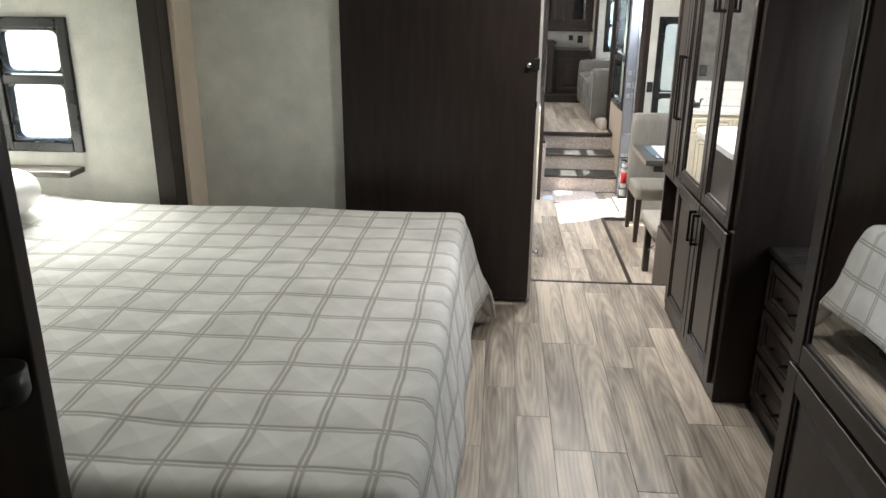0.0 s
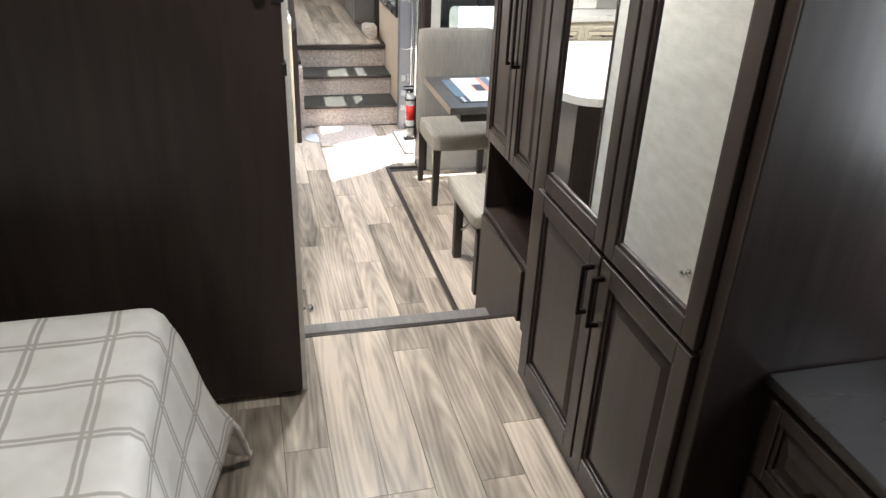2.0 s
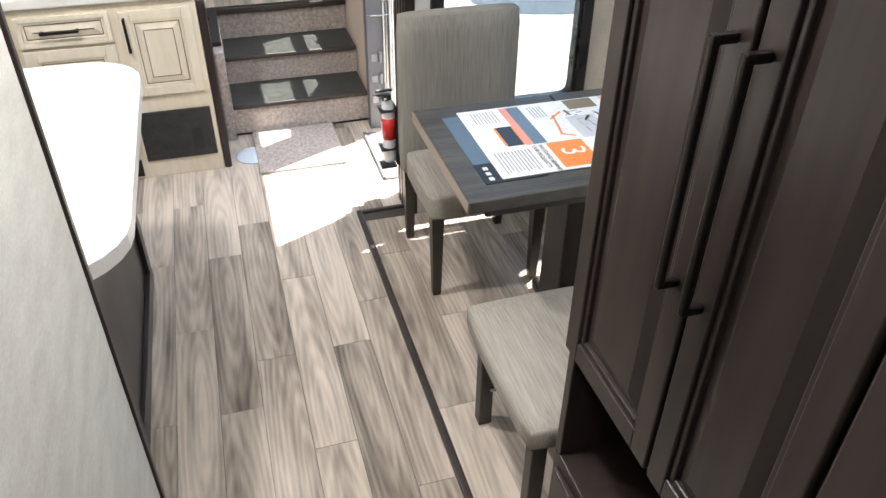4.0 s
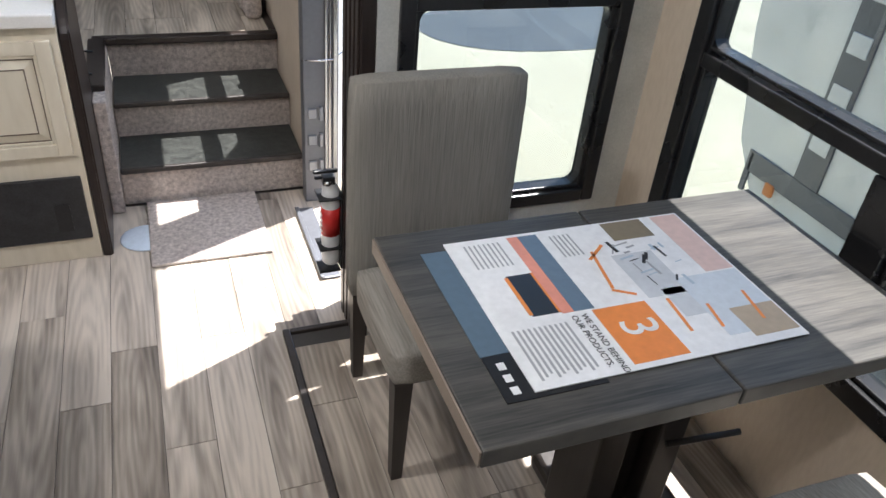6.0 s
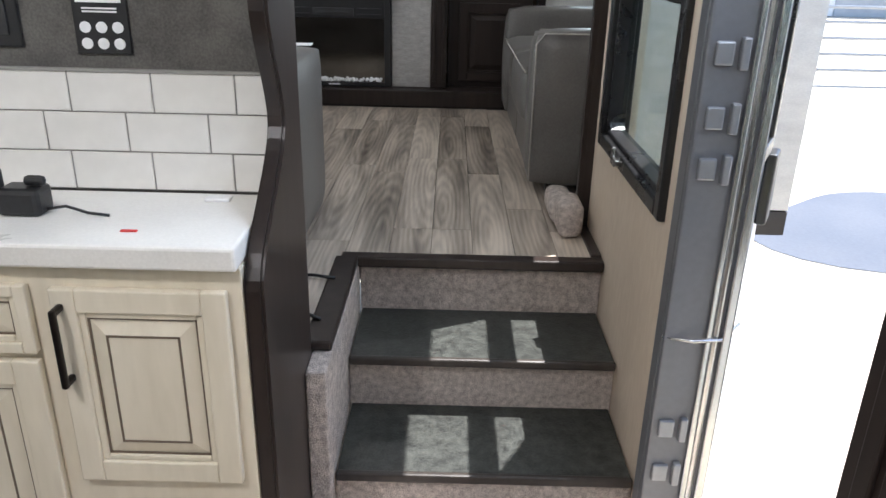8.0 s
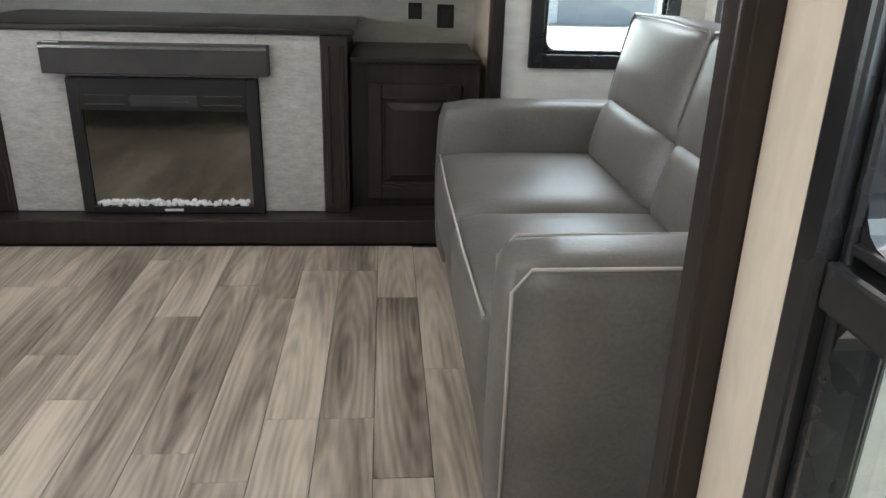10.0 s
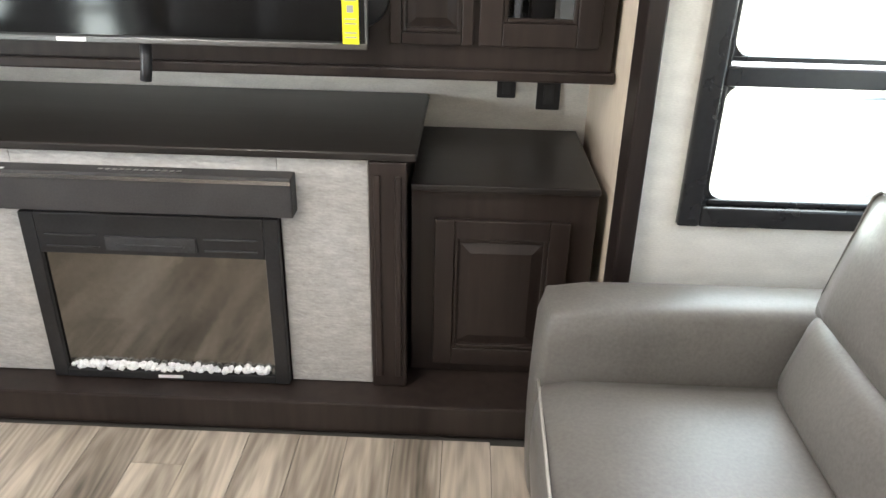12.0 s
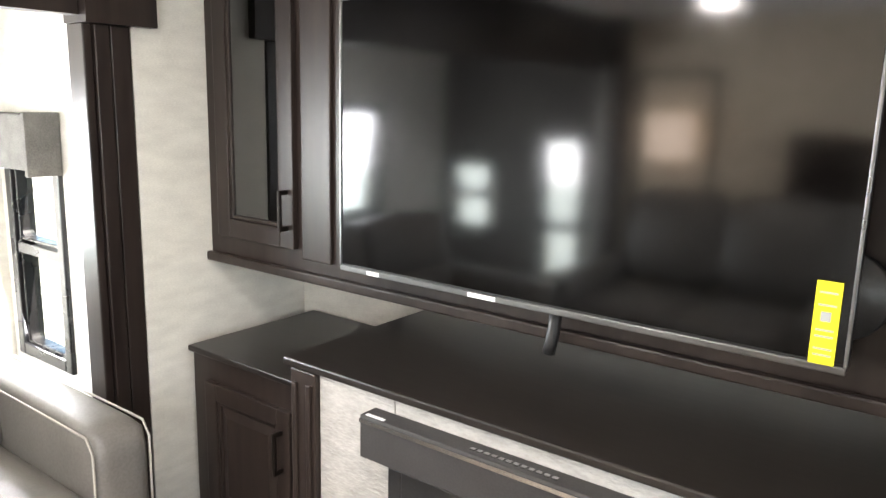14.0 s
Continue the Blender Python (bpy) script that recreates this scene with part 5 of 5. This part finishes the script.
M_SHADE, _nt, _p = shader("lit_cream_lamp_shade")
_p.inputs["Base Color"].default_value = (0.75, 0.66, 0.55, 1)
_p.inputs["Emission Color"].default_value = (1.0, 0.78, 0.6, 1)
_p.inputs["Emission Strength"].default_value = 0.55
sconce = empty("wall_lamp", (1.22, 8.015, 1.66), "lit cream wall lamp with a square shade", "lamp")
boxes("shade", [(1.08, 1.36, 8.04, 8.14, 1.67, 1.94)], M_SHADE, sconce, 0.02, 3)
boxes("bracket", [(1.17, 1.27, 8.0145, 8.041, 1.72, 1.88)], M_HANDLE, sconce, 0.004)
dark_board = box_thing("wall_cabinet", [(1.89, 2.30, 8.0145, 8.10, 1.36, 1.85), (1.92, 2.27, 8.10, 8.112, 1.39, 1.82)], M_DARK, "small dark wood wall cabinet behind the love seat", "cabinet")

for lx, ly, lp in LAMPS:
    fit_ob = empty("ceiling_lamp", (lx, ly, 2.47), "round white ceiling lamp, lit", "lamp", "ceiling lamps")
    lathe("ring", [(0.115, 0.0), (0.12, 0.012), (0.11, 0.03), (0.085, 0.03)], (lx, ly, 2.47), M_WHITE, fit_ob, 28)

# ---------------------------------------------------------------- outside
GZ = -0.95
g = boxes("ground", [(-150, 150, -150, 150, GZ - 0.5, GZ)], M_CONC, None, 0, 2, (0, 0, 0))
tagged(g, "pale sunlit concrete yard", kind="structure")
# flat dark oval laid on the yard in place of a cast shadow
bm = bmesh.new()
ring = [bm.verts.new((7.6 + 2.0 * math.cos(a) + 0.2 * math.sin(3 * a), 13.0 + 1.15 * math.sin(a) + 0.1 * math.cos(4 * a), GZ + 0.006)) for a in (2 * math.pi * k / 40 for k in range(40))]
bm.faces.new(ring)
tagged(finish("wet_patch", bm, M_SHADOW, None, (7.6, 13, GZ)), "dark oval painted as a shadow on the concrete", "patch")

tr = empty("trailer", (8.2, 6.0, GZ), "white travel trailer with grey trim parked alongside", "trailer")
bm = bmesh.new()
outline = [(-3.5, GZ + 0.45), (7.95, GZ + 0.27), (8.38, GZ + 0.29), (8.62, GZ + 0.60), (8.80, GZ + 1.3), (8.92, GZ + 2.4), (8.75, GZ + 3.1), (8.3, GZ + 3.35), (-3.5, GZ + 3.35)]
ends = [[bm.verts.new((x, y, z)) for y, z in outline] for x in (6.4, 8.9)]
bm.faces.new(ends[0])
bm.faces.new(ends[1])
for i in range(len(outline)):
    j = (i + 1) % len(outline)
    bm.faces.new((ends[0][i], ends[0][j], ends[1][j], ends[1][i]))
bmesh.ops.recalc_face_normals(bm, faces=bm.faces)
bmesh.ops.bevel(bm, geom=list(bm.edges), offset=0.03, segments=2, affect="EDGES")
finish("body", bm, M_WHITE, tr)
boxes("skirt", [(6.375, 6.402, 5.2, 8.15, GZ + 0.06, GZ + 0.30), (6.385, 6.402, -3.2, 8.45, GZ + 0.45, GZ + 0.60)], M_ALU, tr, 0.008)
boxes("band", [(6.382, 6.402, 7.86, 8.06, GZ + 0.60, GZ + 3.0), (6.385, 6.402, 8.42, 8.47, GZ + 0.30, GZ + 0.60)], M_ALU, tr, 0.006)
tagged(boxes("step_plate", [(6.374, 6.384, 7.89, 8.03, GZ + 0.82 + 0.30 * k, GZ + 0.94 + 0.30 * k) for k in range(7)], M_WHITE, tr, 0.004), "pale square plates on the grey band")
tagged(boxes("marker_lamp", [(6.372, 6.402, 8.17, 8.25, GZ + 0.38, GZ + 0.47)], M_ORANGE, tr, 0.02, 3), "orange marker lamp")
for y in (3.2, 4.1):
    w = lathe("wheel", [(0.2, 0.0), (0.36, 0.02), (0.38, 0.1), (0.36, 0.2), (0.2, 0.22)], (0, 0, 0), M_RUBBER, tr, 24)
    for v in w.data.vertices:
        v.co = Matrix.Rotation(radians(90), 3, "Y") @ (v.co + Vector(tr.location)) + Vector((6.5, y - 2.0, GZ + 0.38)) - Vector(tr.location)

fence = empty("pipe_fence", (10, 22, GZ), "galvanised pipe fence panels across the yard", "fence")
for k in range(12):
    tube("post", [(9.8 + 1.8 * k, 21.5, GZ), (9.8 + 1.8 * k, 21.5, GZ + 1.5)], 0.04, M_PIPEF, fence, 8)
for z in (0.3, 0.6, 0.9, 1.2, 1.48):
    tube("rail", [(9.6, 21.5, GZ + z), (30, 21.5, GZ + z)], 0.03, M_PIPEF, fence, 8)


def cone(x, y):
    c = empty("traffic_cone", (x, y, GZ), "orange traffic cone on a black base", "cone", "traffic cones")
    boxes("base", [(x - 0.2, x + 0.2, y - 0.2, y + 0.2, GZ, GZ + 0.04)], M_BLACK, c, 0.01)
    lathe("body", [(0.15, 0.04), (0.03, 0.72), (0.02, 0.72)], (x, y, GZ), M_ORANGE, c, 20)
    lathe("band", [(0.112, 0.28), (0.083, 0.44)], (x, y, GZ), M_PAPERW, c, 20)
    return c


cone(9.6, 17.3)
shed = empty("shed", (12, 40, GZ), "long pale metal building across the yard", "building")
boxes("wall", [(-15, 45, 40, 46, GZ, GZ + 4.5)], M_WHITE, shed, 0.05)
boxes("roof", [(-15.4, 45.4, 39.6, 46.4, GZ + 4.5, GZ + 4.8)], M_ALU, shed, 0.05)
boxes("door", [(-8 + 9 * k, -4 + 9 * k, 39.93, 39.99, GZ, GZ + 3.4) for k in range(5)], M_GREYP, shed, 0.02)

# ---------------------------------------------------------------- tiles and planks
tiles = structure("wall_tile_bed", [(XL, 2.46, 7.8805, 7.8845, 0.933, 1.172)], M_GROUT, "grey grout behind the white wall tiles")
tile_mesh = {}


def tile(w):
    key = round(w, 3)
    if key not in tile_mesh:
        b = bmesh.new()
        add_box(b, (-w / 2, w / 2, -0.004, 0.0, -0.0385, 0.0385), 0.0015, 1)
        me = bpy.data.meshes.new("tile")
        b.to_mesh(me)
        b.free()
        me.materials.append(M_TILE)
        tile_mesh[key] = me
    return tile_mesh[key]


for row in range(3):
    x = 2.458
    first = (0.075, 0.118, 0.06)[row]
    w = first
    while x - w > 1.0:
        ob = new("tile", tile(w))
        ob.parent = tiles
        ob.location = (x - w / 2, 7.8805, 0.974 + 0.0795 * row)
        x -= w + 0.0028
        w = 0.1605
tagged(boxes("trim_tile_cap", [(XL, 2.46, 7.873, 7.8845, 1.1725, 1.178)], M_GROUT, None, 0, 2, (0, 0, 0)), "grey trim strip over the tiles", kind="structure")

plank_mesh = {}


def plank(w, ln):
    key = (round(w, 3), round(ln, 2))
    if key not in plank_mesh:
        b = bmesh.new()
        g2 = 0.0009
        add_box(b, (-w / 2 + g2, w / 2 - g2, -ln / 2 + g2, ln / 2 - g2, -0.008, 0.0))
        me = bpy.data.meshes.new("plank")
        b.to_mesh(me)
        b.free()
        me.materials.append(M_PLANK)
        plank_mesh[key] = me
    return plank_mesh[key]


def planks(parent_name, x0, x1, y0, y1, z, seed, w=0.138, ln=0.92):
    rnd = random.Random(seed)
    base = bpy.data.objects[parent_name]
    n = max(1, round((x1 - x0) / w))
    w = (x1 - x0) / n
    for i in range(n):
        y = y0 - rnd.choice((0.0, 0.23, 0.46, 0.69))
        while y < y1 - 0.01:
            a, b = max(y, y0), min(y + ln, y1)
            if b - a > 0.02:
                ob = new("plank", plank(w, b - a))
                ob.parent = base
                ob.location = (x0 + w * (i + 0.5), (a + b) / 2, z + rnd.uniform(-0.0004, 0.0004))
            y += ln


planks("floor_kitchen", 1.21, 3.05, 4.5, 7.95, 0.0, 1)
planks("floor_kitchen", 3.05, 3.40, 6.97, 7.95, 0.0, 2)
planks("floor_dinette", 3.055, 4.195, 5.0, 6.885, 0.016, 3)
planks("floor_bedroom", 1.75, 3.14, -0.5, 4.475, ZB, 4)
planks("floor_living", 0.80, 2.50, 8.0, 10.9, U, 5)
planks("floor_living", 2.50, 3.30, 8.587, 10.9, U, 6)
planks("floor_living", 3.30, 3.40, 8.96, 10.9, U, 7)
planks("floor_living", 3.40, 3.70, 9.19, 10.87, U, 8)
structure("trim_slide_floor", [(3.03, 3.054, 5.0, 6.985, -0.004, 0.019), (3.054, 3.28, 6.963, 6.985, -0.004, 0.019)], M_LEG, "dark edge strip of the dinette slide-out floor", 0.004)
